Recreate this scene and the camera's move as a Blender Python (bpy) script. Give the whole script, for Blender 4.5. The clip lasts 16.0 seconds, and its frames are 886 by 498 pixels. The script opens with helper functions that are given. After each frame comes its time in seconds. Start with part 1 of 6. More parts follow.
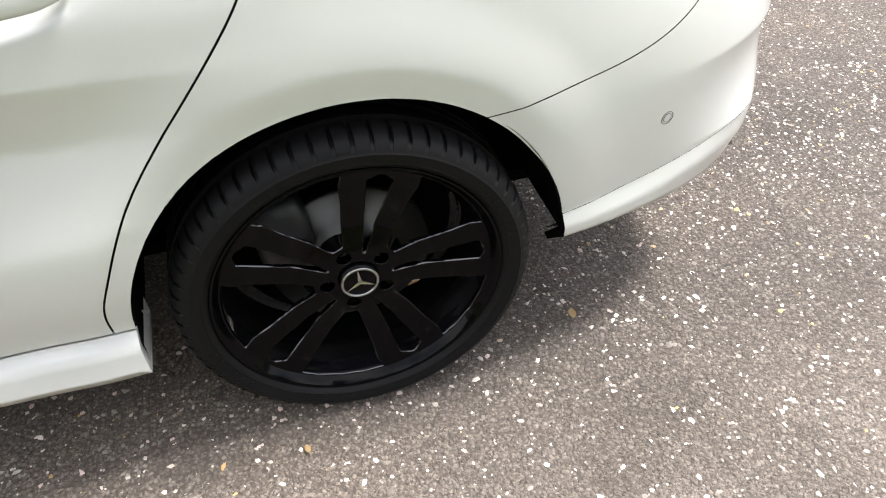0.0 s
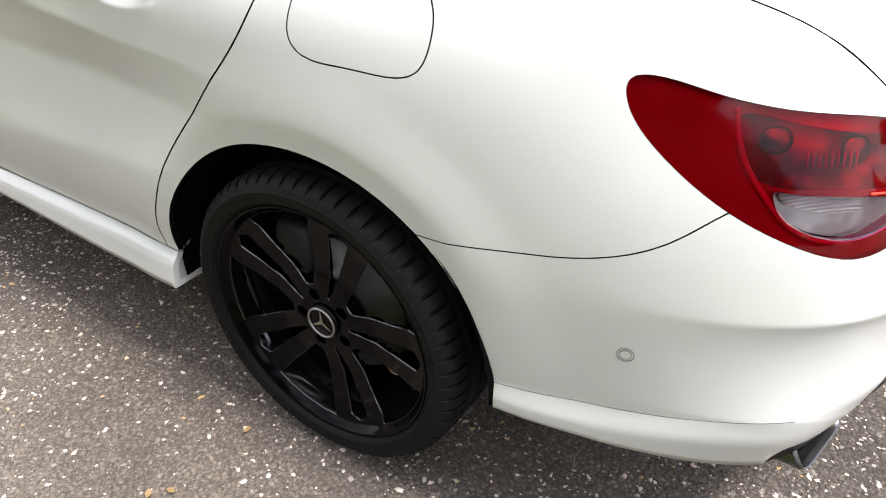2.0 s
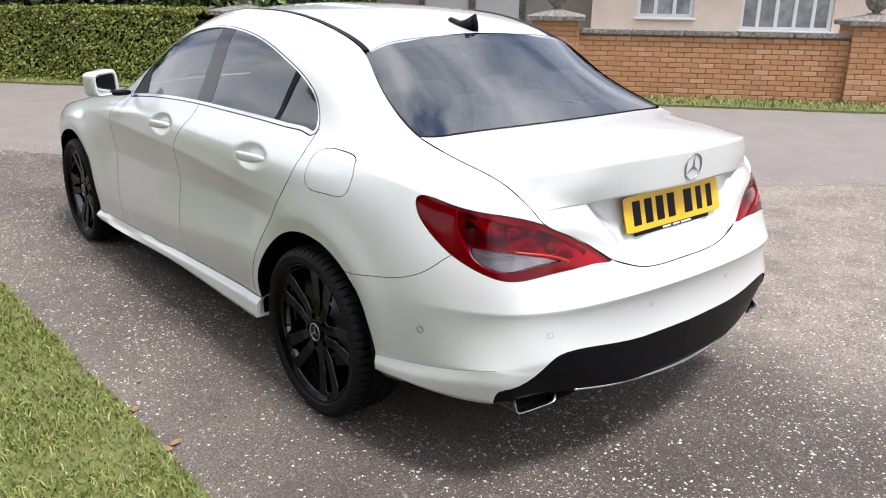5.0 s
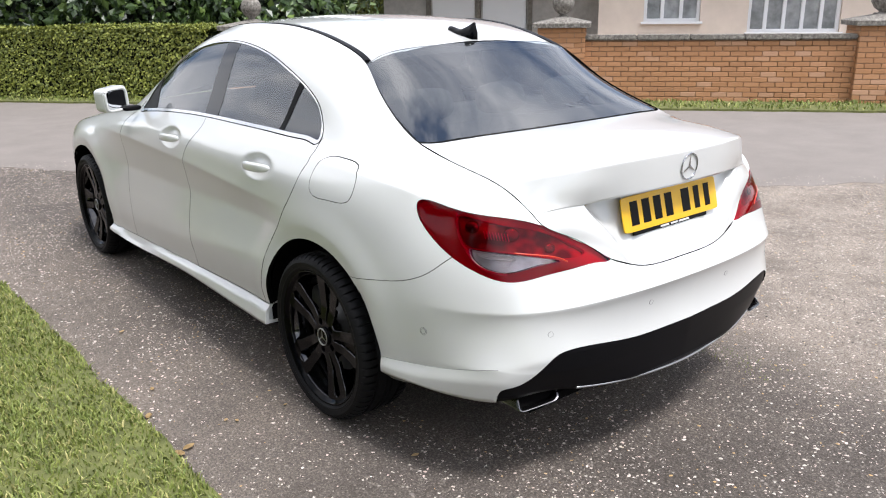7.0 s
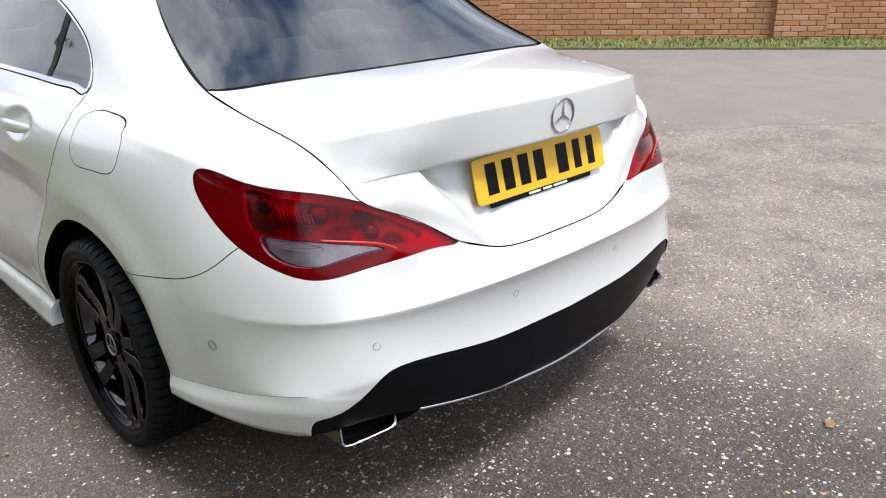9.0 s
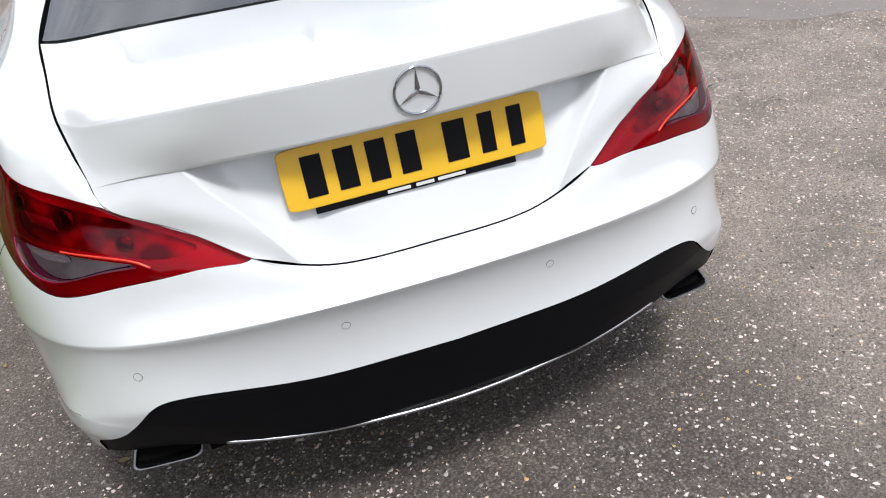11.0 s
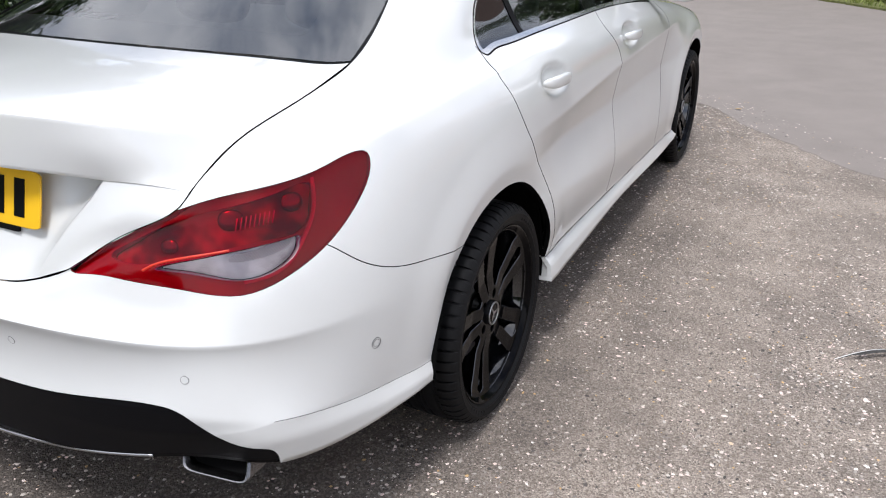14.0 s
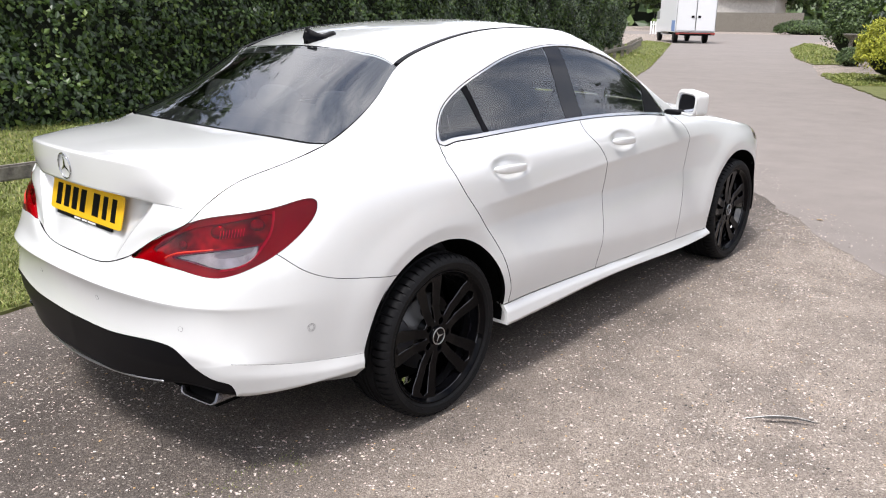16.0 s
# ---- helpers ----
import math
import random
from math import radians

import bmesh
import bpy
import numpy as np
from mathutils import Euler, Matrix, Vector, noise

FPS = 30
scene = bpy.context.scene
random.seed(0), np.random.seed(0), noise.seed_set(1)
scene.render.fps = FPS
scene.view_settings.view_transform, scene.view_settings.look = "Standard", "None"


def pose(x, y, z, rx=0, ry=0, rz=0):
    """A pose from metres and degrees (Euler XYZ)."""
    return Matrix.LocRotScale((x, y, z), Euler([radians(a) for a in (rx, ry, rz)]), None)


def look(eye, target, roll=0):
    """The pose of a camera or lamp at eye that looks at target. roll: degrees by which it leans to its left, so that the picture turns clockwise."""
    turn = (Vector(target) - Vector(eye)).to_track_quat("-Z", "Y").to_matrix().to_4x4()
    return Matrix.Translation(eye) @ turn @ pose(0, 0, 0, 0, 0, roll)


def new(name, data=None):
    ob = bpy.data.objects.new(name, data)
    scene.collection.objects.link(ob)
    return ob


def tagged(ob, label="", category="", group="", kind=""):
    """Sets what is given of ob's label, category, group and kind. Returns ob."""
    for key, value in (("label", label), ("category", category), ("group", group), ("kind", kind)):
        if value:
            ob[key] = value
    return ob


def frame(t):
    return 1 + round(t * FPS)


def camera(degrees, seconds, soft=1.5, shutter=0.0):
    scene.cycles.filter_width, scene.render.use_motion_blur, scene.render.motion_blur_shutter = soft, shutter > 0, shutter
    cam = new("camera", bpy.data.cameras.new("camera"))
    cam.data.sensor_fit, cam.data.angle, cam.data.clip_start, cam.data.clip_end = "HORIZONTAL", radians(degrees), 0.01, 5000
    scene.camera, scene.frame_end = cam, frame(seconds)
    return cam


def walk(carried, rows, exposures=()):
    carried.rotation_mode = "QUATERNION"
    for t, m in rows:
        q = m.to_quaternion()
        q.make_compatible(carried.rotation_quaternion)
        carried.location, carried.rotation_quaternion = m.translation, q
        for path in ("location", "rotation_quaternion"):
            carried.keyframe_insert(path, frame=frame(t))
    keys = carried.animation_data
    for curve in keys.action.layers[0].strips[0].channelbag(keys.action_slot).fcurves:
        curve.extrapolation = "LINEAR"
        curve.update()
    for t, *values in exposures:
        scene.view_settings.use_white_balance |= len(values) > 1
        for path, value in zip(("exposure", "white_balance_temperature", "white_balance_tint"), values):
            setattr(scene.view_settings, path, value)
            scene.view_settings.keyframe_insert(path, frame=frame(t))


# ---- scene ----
cam = camera(59.1, 16.0, soft=1.1)
PATH = [
    (0, (-1.82, 0.118, 1.273), (-0.408, -0.277, -0.087), -1.6),
    (0.5, (-1.784, -0.123, 1.273), (-0.326, -0.308, -0.083), -1.2),
    (1, (-1.667, -0.372, 1.244), (-0.188, -0.265, -0.099), 0.4),
    (1.5, (-1.642, -0.576, 1.242), (-0.219, -0.026, -0.052), 1.4),
    (2, (-1.686, -0.796, 1.287), (-0.31, 0.082, 0.133), 1.7),
    (2.5, (-1.77, -1.069, 1.325), (-0.357, -0.067, 0.326), 2.0),
    (3, (-1.823, -1.361, 1.352), (-0.476, -0.175, 0.469), 1.9),
    (3.5, (-1.886, -1.611, 1.383), (-0.608, -0.289, 0.597), 2.1),
    (4, (-2.023, -1.806, 1.386), (-0.758, -0.425, 0.685), 2.1),
    (4.5, (-2.097, -2.018, 1.436), (-0.844, -0.599, 0.791), 1.5),
    (5, (-2.174, -2.264, 1.47), (-0.947, -0.812, 0.852), 0.7),
    (5.2, (-2.191, -2.321, 1.474), (-0.973, -0.857, 0.862), 0.4),
    (7.5, (-2.172, -2.331, 1.458), (-0.961, -0.856, 0.863), -1.0),
    (8, (-2.062, -2.224, 1.445), (-0.816, -0.788, 0.826), -1.2),
    (8.5, (-1.87, -2.091, 1.418), (-0.569, -0.727, 0.751), -1.5),
    (9, (-1.553, -2.088, 1.362), (-0.259, -0.747, 0.635), -0.9),
    (9.2, (-1.398, -2.093, 1.372), (-0.145, -0.738, 0.602), -0.4),
    (11.3, (-0.166, -2.166, 1.415), (0.207, -0.492, 0.385), -8.9),
    (11.5, (-0.029, -2.138, 1.395), (0.29, -0.452, 0.368), -9.3),
    (12, (0.316, -2.047, 1.412), (0.465, -0.325, 0.406), -9.3),
    (12.5, (0.668, -2.054, 1.387), (0.587, -0.3, 0.429), -7.7),
    (13, (1.032, -2.049, 1.396), (0.679, -0.292, 0.507), -5.0),
    (13.5, (1.339, -1.901, 1.364), (0.735, -0.19, 0.523), -2.4),
    (14, (1.594, -1.783, 1.357), (0.775, -0.146, 0.549), -0.2),
    (14.5, (1.886, -1.731, 1.386), (0.868, -0.183, 0.633), 0.6),
    (15, (2.116, -1.816, 1.406), (0.969, -0.328, 0.723), 0.7),
    (15.5, (2.392, -1.946, 1.451), (1.167, -0.491, 0.834), 0.6),
    (16, (2.64, -2.01, 1.455), (1.376, -0.57, 0.88), 0.5),
]
EXPOSURES = [(0, 1.40, 6360, 11), (1.5, 1.22, 6400, 12), (2.5, 0.84, 6360, 12), (3.5, 0.56, 6180, 12), (7.5, 0.58, 6140, 12), (9, 0.42, 6100, 12), (11.5, 0.16, 6020, 11.5), (14, 0.30, 6040, 12.5), (16, 0.56, 6260, 14)]
walk(cam, [(t, look(eye, target, roll)) for t, eye, target, roll in PATH], EXPOSURES)

# ---- light ----
world = bpy.data.worlds.new("sky")
scene.world = world
world.use_nodes = True
SUN_FROM = Vector((0.06, -0.45, 1.0)).normalized()
sky_nodes = world.node_tree.nodes
sky_tex = sky_nodes.new("ShaderNodeTexSky")
sky_tex.sky_type, sky_tex.sun_disc = "NISHITA", False
sky_tex.sun_elevation = math.asin(SUN_FROM.z)
sky_tex.sun_rotation = math.atan2(SUN_FROM.x, SUN_FROM.y)
sky_back = sky_nodes["Background"]
# broken cloud, spread evenly over the whole sky
sky_at, cloud, cloud_edge, sky_mix = (sky_nodes.new(k) for k in ("ShaderNodeTexCoord", "ShaderNodeTexNoise", "ShaderNodeValToRGB", "ShaderNodeMix"))
cloud.inputs["Scale"].default_value, cloud.inputs["Detail"].default_value, cloud.inputs["Roughness"].default_value = 3.2, 7.0, 0.58
cloud_edge.color_ramp.elements[0].position, cloud_edge.color_ramp.elements[1].position = 0.34, 0.62
sky_mix.data_type = "RGBA"
sky_mix.inputs[7].default_value = (12.3, 12.0, 11.7, 1)
for a, b in ((sky_at.outputs["Generated"], cloud.inputs["Vector"]), (cloud.outputs["Fac"], cloud_edge.inputs[0]), (cloud_edge.outputs[0], sky_mix.inputs[0]), (sky_tex.outputs[0], sky_mix.inputs[6]), (sky_mix.outputs[2], sky_back.inputs[0])):
    world.node_tree.links.new(a, b)
sky_back.inputs[1].default_value = 0.118
sun_data = bpy.data.lights.new("sun", "SUN")
sun_data.energy, sun_data.angle, sun_data.color = 3.1, radians(14), (1.0, 0.96, 0.90)
sun = new("sun", sun_data)
sun.matrix_world = look(SUN_FROM * 30, (0, 0, 0))

# ---- materials ----
def material(name, base, rough=0.5, metal=0.0, coat=0.0, spec=0.5):
    m = bpy.data.materials.new(name)
    m.use_nodes = True
    p = m.node_tree.nodes["Principled BSDF"]
    p.inputs["Base Color"].default_value = (*base, 1)
    p.inputs["Roughness"].default_value = rough
    p.inputs["Metallic"].default_value = metal
    p.inputs["Coat Weight"].default_value = coat
    p.inputs["Coat Roughness"].default_value = 0.04
    p.inputs["Specular IOR Level"].default_value = spec
    return m


def node(m, kind, **values):
    n = m.node_tree.nodes.new(kind)
    for key, value in values.items():
        if key in n.inputs:
            n.inputs[key].default_value = value
    return n


def link(m, a, b):
    m.node_tree.links.new(a, b)


def place(m, scale=1.0):
    """World-size coordinates, scaled."""
    geo = node(m, "ShaderNodeNewGeometry")
    mul = node(m, "ShaderNodeVectorMath")
    mul.operation = "SCALE"
    mul.inputs["Scale"].default_value = scale
    link(m, geo.outputs["Position"], mul.inputs[0])
    return mul.outputs[0]


def noise_of(m, scale, detail=3.0, rough=0.6, where=None):
    n = node(m, "ShaderNodeTexNoise")
    n.inputs["Scale"].default_value, n.inputs["Detail"].default_value, n.inputs["Roughness"].default_value = scale, detail, rough
    link(m, where or place(m), n.inputs["Vector"])
    return n.outputs["Fac"]


def ramp(m, value, stops):
    r = node(m, "ShaderNodeValToRGB")
    e = r.color_ramp.elements
    while len(e) < len(stops):
        e.new(0.5)
    for k, (at, colour) in enumerate(stops):
        e[k].position, e[k].color = at, (*colour, 1)
    link(m, value, r.inputs[0])
    return r.outputs[0]


def mix(m, fac, a, b):
    """Colour mix; a and b are sockets or colours, fac a socket or number."""
    n = m.node_tree.nodes.new("ShaderNodeMix")
    n.data_type = "RGBA"
    for sock, v in ((n.inputs[0], fac), (n.inputs[6], a), (n.inputs[7], b)):
        if hasattr(v, "is_linked"):
            link(m, v, sock)
        else:
            sock.default_value = (*v, 1) if isinstance(v, tuple) else v
    return n.outputs[2]


def bump(m, height, strength=0.3, dist=0.01):
    b = node(m, "ShaderNodeBump", Strength=strength, Distance=dist)
    link(m, height, b.inputs["Height"])
    link(m, b.outputs[0], m.node_tree.nodes["Principled BSDF"].inputs["Normal"])


def colour(m, socket):
    link(m, socket, m.node_tree.nodes["Principled BSDF"].inputs["Base Color"])


def roughness(m, socket):
    link(m, socket, m.node_tree.nodes["Principled BSDF"].inputs["Roughness"])


def to_range(m, value, lo, hi, a=0.0, b=1.0):
    n = node(m, "ShaderNodeMapRange")
    for k, v in zip(("From Min", "From Max", "To Min", "To Max"), (a, b, lo, hi)):
        n.inputs[k].default_value = v
    link(m, value, n.inputs[0])
    return n.outputs[0]


PAINT = material("white_paint", (0.78, 0.79, 0.77), 0.28, 0.0, 1.0)
colour(PAINT, ramp(PAINT, noise_of(PAINT, 2.2), [(0.3, (0.585, 0.592, 0.582)), (0.7, (0.615, 0.624, 0.612))]))


def window_glass(name, tint, ior=1.9):
    """Thin tinted glass: a mirror by Fresnel over a pane that lets some light through."""
    g = bpy.data.materials.new(name)
    g.use_nodes = True
    n = g.node_tree.nodes
    n.remove(n["Principled BSDF"])
    clear, gloss, blend, fres = n.new("ShaderNodeBsdfTransparent"), n.new("ShaderNodeBsdfGlossy"), n.new("ShaderNodeMixShader"), n.new("ShaderNodeFresnel")
    clear.inputs[0].default_value = (*tint, 1)
    gloss.inputs["Roughness"].default_value = 0.03
    gloss.inputs["Color"].default_value = (0.95, 0.97, 1.0, 1)
    fres.inputs["IOR"].default_value = ior
    for a, b in ((fres.outputs[0], blend.inputs[0]), (clear.outputs[0], blend.inputs[1]), (gloss.outputs[0], blend.inputs[2]), (blend.outputs[0], n["Material Output"].inputs[0])):
        g.node_tree.links.new(a, b)
    return g


GLASS = window_glass("tinted_glass", (0.74, 0.78, 0.77), 2.35)
SIDE_GLASS = window_glass("side_glass", (0.68, 0.73, 0.74), 1.85)
RED_GLASS = window_glass("red_lens_plastic", (0.72, 0.0040, 0.11), 1.32)
CLEAR_GLASS = window_glass("clear_lens_plastic", (0.86, 0.84, 0.85), 1.45)
RUBBER = material("tyre_rubber", (0.007, 0.007, 0.0075), 0.55, 0.0, 0.0, 0.11)
GLOSS_BLACK = material("gloss_black", (0.0015, 0.0015, 0.002), 0.10, 0.0, 0.0, 0.09)
BARREL = material("shiny_black", (0.004, 0.004, 0.005), 0.05, 0.0, 1.0)
PIANO_BLACK = material("piano_black", (0.004, 0.004, 0.005), 0.08, 0.0, 0.0, 0.4)
TRIM_BLACK = material("black_plastic", (0.003, 0.003, 0.004), 0.42, 0.0, 0.0, 0.11)
VOID = material("inner_black", (0.003, 0.003, 0.003), 0.9, 0.0, 0.0, 0.05)
CHROME = material("chrome", (0.72, 0.72, 0.72), 0.22, 1.0)
DARK_STEEL = material("dark_steel", (0.16, 0.16, 0.165), 0.25, 1.0)
STEEL = material("brushed_steel", (0.46, 0.46, 0.47), 0.28, 1.0)
CLEAR_LENS = material("clear_lens", (0.26, 0.22, 0.23), 0.12, 0.0, 0.6)
YELLOW = material("yellow_plate", (0.72, 0.42, 0.01), 0.35)
ASPHALT = material("asphalt", (0.09, 0.085, 0.08), 0.85)
# stones of two sizes in dark binder; dust and painted sunlight towards the sides
warp = node(ASPHALT, "ShaderNodeVectorMath")
warp_noise = node(ASPHALT, "ShaderNodeTexNoise", Scale=130.0, Detail=2.0)
link(ASPHALT, place(ASPHALT), warp_noise.inputs["Vector"])
warp.operation = "MULTIPLY_ADD"
warp.inputs[1].default_value = (0.008, 0.008, 0.008)
link(ASPHALT, warp_noise.outputs["Color"], warp.inputs[0])
link(ASPHALT, place(ASPHALT), warp.inputs[2])
cells = node(ASPHALT, "ShaderNodeTexVoronoi", Scale=120.0)
grit = node(ASPHALT, "ShaderNodeTexVoronoi", Scale=270.0)
for c_node in (cells, grit):
    link(ASPHALT, warp.outputs[0], c_node.inputs["Vector"])
stone_tone = ramp(ASPHALT, cells.outputs["Color"], [(0.12, (0.072, 0.060, 0.050)), (0.4, (0.122, 0.102, 0.086)), (0.65, (0.165, 0.141, 0.121)), (0.92, (0.29, 0.256, 0.220))])
grit_tone = ramp(ASPHALT, grit.outputs["Color"], [(0.12, (0.066, 0.055, 0.046)), (0.5, (0.126, 0.106, 0.091)), (0.9, (0.24, 0.21, 0.182))])
mixed = mix(ASPHALT, ramp(ASPHALT, noise_of(ASPHALT, 45.0, 2), [(0.42, (0, 0, 0)), (0.55, (1, 1, 1))]), stone_tone, grit_tone)
binder = mix(ASPHALT, to_range(ASPHALT, cells.outputs["Distance"], 0.0, 0.85, 0.35, 0.75), mixed, (0.061, 0.051, 0.044))
stains = ramp(ASPHALT, noise_of(ASPHALT, 1.1, 6, 0.65), [(0.32, (0.650, 0.630, 0.607)), (0.5, (0.965, 0.950, 0.931)), (0.72, (1.30, 1.24, 1.16))])
blend_a = ASPHALT.node_tree.nodes.new("ShaderNodeMix")
blend_a.data_type, blend_a.blend_type = "RGBA", "MULTIPLY"
blend_a.inputs[0].default_value = 1.0
link(ASPHALT, binder, blend_a.inputs[6])
link(ASPHALT, stains, blend_a.inputs[7])
spot = node(ASPHALT, "ShaderNodeSeparateXYZ")
link(ASPHALT, place(ASPHALT), spot.inputs[0])
dust_and_sun = node(ASPHALT, "ShaderNodeMath")
dust_and_sun.operation = "MULTIPLY"
far_x = node(ASPHALT, "ShaderNodeMath")
far_x.operation = "MAXIMUM"
link(ASPHALT, spot.outputs["X"], far_x.inputs[0])
link(ASPHALT, to_range(ASPHALT, spot.outputs["X"], 1.6, 0.0, -2.6, 0.0), far_x.inputs[1])
link(ASPHALT, to_range(ASPHALT, far_x.outputs[0], 0.0, 0.88, 0.55, 1.25), dust_and_sun.inputs[0])
link(ASPHALT, to_range(ASPHALT, noise_of(ASPHALT, 2.4, 6, 0.7), 0.38, 1.0, 0.35, 0.6), dust_and_sun.inputs[1])
# pale dust, with the brightness of sunlit ground put into its colour
sunlit_dust_tone = ramp(ASPHALT, grit.outputs["Color"], [(0.12, (0.15, 0.122, 0.098)), (0.5, (0.315, 0.262, 0.215)), (0.9, (0.53, 0.46, 0.39))])
colour(ASPHALT, mix(ASPHALT, dust_and_sun.outputs[0], blend_a.outputs[2], sunlit_dust_tone))
relief = node(ASPHALT, "ShaderNodeMath")
relief.operation = "ADD"
link(ASPHALT, cells.outputs["Distance"], relief.inputs[0])
link(ASPHALT, grit.outputs["Distance"], relief.inputs[1])
bump(ASPHALT, relief.outputs[0], 0.9, -0.005)
ROAD = material("road_asphalt", (0.16, 0.15, 0.145), 0.85)
colour(ROAD, mix(ROAD, noise_of(ROAD, 260.0, 2), ramp(ROAD, noise_of(ROAD, 0.5, 5), [(0.3, (0.148, 0.129, 0.115)), (0.7, (0.198, 0.174, 0.156))]), ramp(ROAD, noise_of(ROAD, 2.5, 5), [(0.3, (0.176, 0.154, 0.138)), (0.7, (0.236, 0.208, 0.187))])))
bump(ROAD, noise_of(ROAD, 180.0, 3), 0.4, 0.003)


def by_island(name, stops, rough=0.7):
    """A material whose colour differs from piece to piece of one mesh."""
    m = material(name, (0.1, 0.1, 0.1), rough)
    geo = node(m, "ShaderNodeNewGeometry")
    colour(m, ramp(m, geo.outputs["Random Per Island"], stops))
    return m


def by_object(name, stops, rough=0.85):
    m = material(name, (0.2, 0.1, 0.05), rough)
    info = node(m, "ShaderNodeObjectInfo")
    base = ramp(m, info.outputs["Random"], stops)
    colour(m, mix(m, to_range(m, noise_of(m, 60.0, 4), 0.0, 0.35), base, (0.30, 0.20, 0.13)))
    bump(m, noise_of(m, 120.0, 4), 0.4, 0.004)
    return m


CHIPS = by_island("stone_chips", [(0.0, (0.05, 0.044, 0.039)), (0.25, (0.14, 0.12, 0.105)), (0.45, (0.32, 0.285, 0.25)), (0.62, (0.55, 0.50, 0.44)), (0.86, (0.72, 0.56, 0.50)), (0.95, (0.72, 0.68, 0.62)), (0.97, (0.50, 0.33, 0.15))], 0.75)
SOIL = material("soil", (0.07, 0.055, 0.035), 0.95)
colour(SOIL, ramp(SOIL, noise_of(SOIL, 14.0, 5), [(0.3, (0.075, 0.085, 0.025)), (0.7, (0.15, 0.16, 0.048))]))
bump(SOIL, noise_of(SOIL, 40.0, 4), 0.6, 0.01)
BLADES = by_island("grass_blades", [(0.0, (0.10, 0.135, 0.026)), (0.4, (0.17, 0.21, 0.042)), (0.8, (0.25, 0.28, 0.07)), (1.0, (0.38, 0.34, 0.14))], 0.6)
IVY = by_island("ivy_leaves", [(0.0, (0.010, 0.021, 0.006)), (0.5, (0.030, 0.060, 0.012)), (0.85, (0.066, 0.117, 0.021)), (1.0, (0.15, 0.21, 0.045))], 0.38)
CONIFER = by_island("conifer_sprigs", [(0.0, (0.075, 0.095, 0.012)), (0.5, (0.14, 0.165, 0.020)), (1.0, (0.25, 0.27, 0.04))], 0.6)
SHRUB = by_island("shrub_leaves", [(0.0, (0.02, 0.04, 0.010)), (0.6, (0.05, 0.09, 0.02)), (1.0, (0.10, 0.15, 0.035))], 0.5)
GOLDEN = by_island("golden_leaves", [(0.0, (0.16, 0.19, 0.01)), (0.5, (0.32, 0.34, 0.02)), (1.0, (0.48, 0.48, 0.05))], 0.6)
# near-black green: the shade deep among leaves, put into the colour
SHADE_GREEN = material("foliage_shade", (0.008, 0.012, 0.005), 0.95)
BARK = material("bark", (0.10, 0.085, 0.07), 0.95)
colour(BARK, ramp(BARK, noise_of(BARK, 25.0, 5), [(0.3, (0.05, 0.042, 0.035)), (0.7, (0.17, 0.15, 0.125))]))
OLD_WOOD = material("weathered_wood", (0.2, 0.18, 0.15), 0.9)
colour(OLD_WOOD, ramp(OLD_WOOD, noise_of(OLD_WOOD, 18.0, 6), [(0.3, (0.09, 0.08, 0.065)), (0.7, (0.24, 0.22, 0.185))]))
bump(OLD_WOOD, noise_of(OLD_WOOD, 60.0, 4), 0.5, 0.006)
BRICK = by_object("brick", [(0.0, (0.37, 0.175, 0.075)), (0.5, (0.43, 0.205, 0.088)), (0.85, (0.47, 0.235, 0.11)), (1.0, (0.50, 0.29, 0.18))])
MORTAR = material("mortar", (0.22, 0.15, 0.10), 0.95)
colour(MORTAR, ramp(MORTAR, noise_of(MORTAR, 20.0, 5), [(0.3, (0.25, 0.15, 0.09)), (0.7, (0.33, 0.21, 0.13))]))
STONE = material("coping_stone", (0.25, 0.24, 0.22), 0.9)
colour(STONE, ramp(STONE, noise_of(STONE, 22.0, 6, 0.7), [(0.35, (0.07, 0.064, 0.055)), (0.5, (0.17, 0.155, 0.135)), (0.68, (0.34, 0.32, 0.285))]))
bump(STONE, noise_of(STONE, 50.0, 5), 0.5, 0.01)
RENDER = material("cream_masonry", (0.72, 0.60, 0.50), 0.9)
colour(RENDER, ramp(RENDER, noise_of(RENDER, 3.0, 6), [(0.3, (0.66, 0.56, 0.47)), (0.7, (0.74, 0.63, 0.53))]))
bump(RENDER, noise_of(RENDER, 90.0, 3), 0.25, 0.004)
GREY_RENDER = material("grey_masonry", (0.45, 0.43, 0.40), 0.9)
colour(GREY_RENDER, ramp(GREY_RENDER, noise_of(GREY_RENDER, 5.0, 6), [(0.3, (0.36, 0.34, 0.31)), (0.7, (0.50, 0.48, 0.44))]))
WHITE = material("white_frame", (0.78, 0.78, 0.78), 0.4)
PANE = material("house_pane", (0.30, 0.31, 0.31), 0.06)
colour(PANE, ramp(PANE, noise_of(PANE, 3.0, 3), [(0.35, (0.20, 0.21, 0.21)), (0.65, (0.40, 0.41, 0.41))]))
TILE = material("roof_tile", (0.13, 0.085, 0.065), 0.85)
colour(TILE, ramp(TILE, noise_of(TILE, 8.0, 5), [(0.3, (0.09, 0.06, 0.05)), (0.7, (0.17, 0.11, 0.085))]))
VAN_WHITE = material("van_white", (0.74, 0.75, 0.76), 0.35, 0.0, 0.5)
VAN_BLUE = material("van_blue", (0.12, 0.22, 0.45), 0.4)
VAN_RED = material("van_red", (0.32, 0.06, 0.05), 0.4)
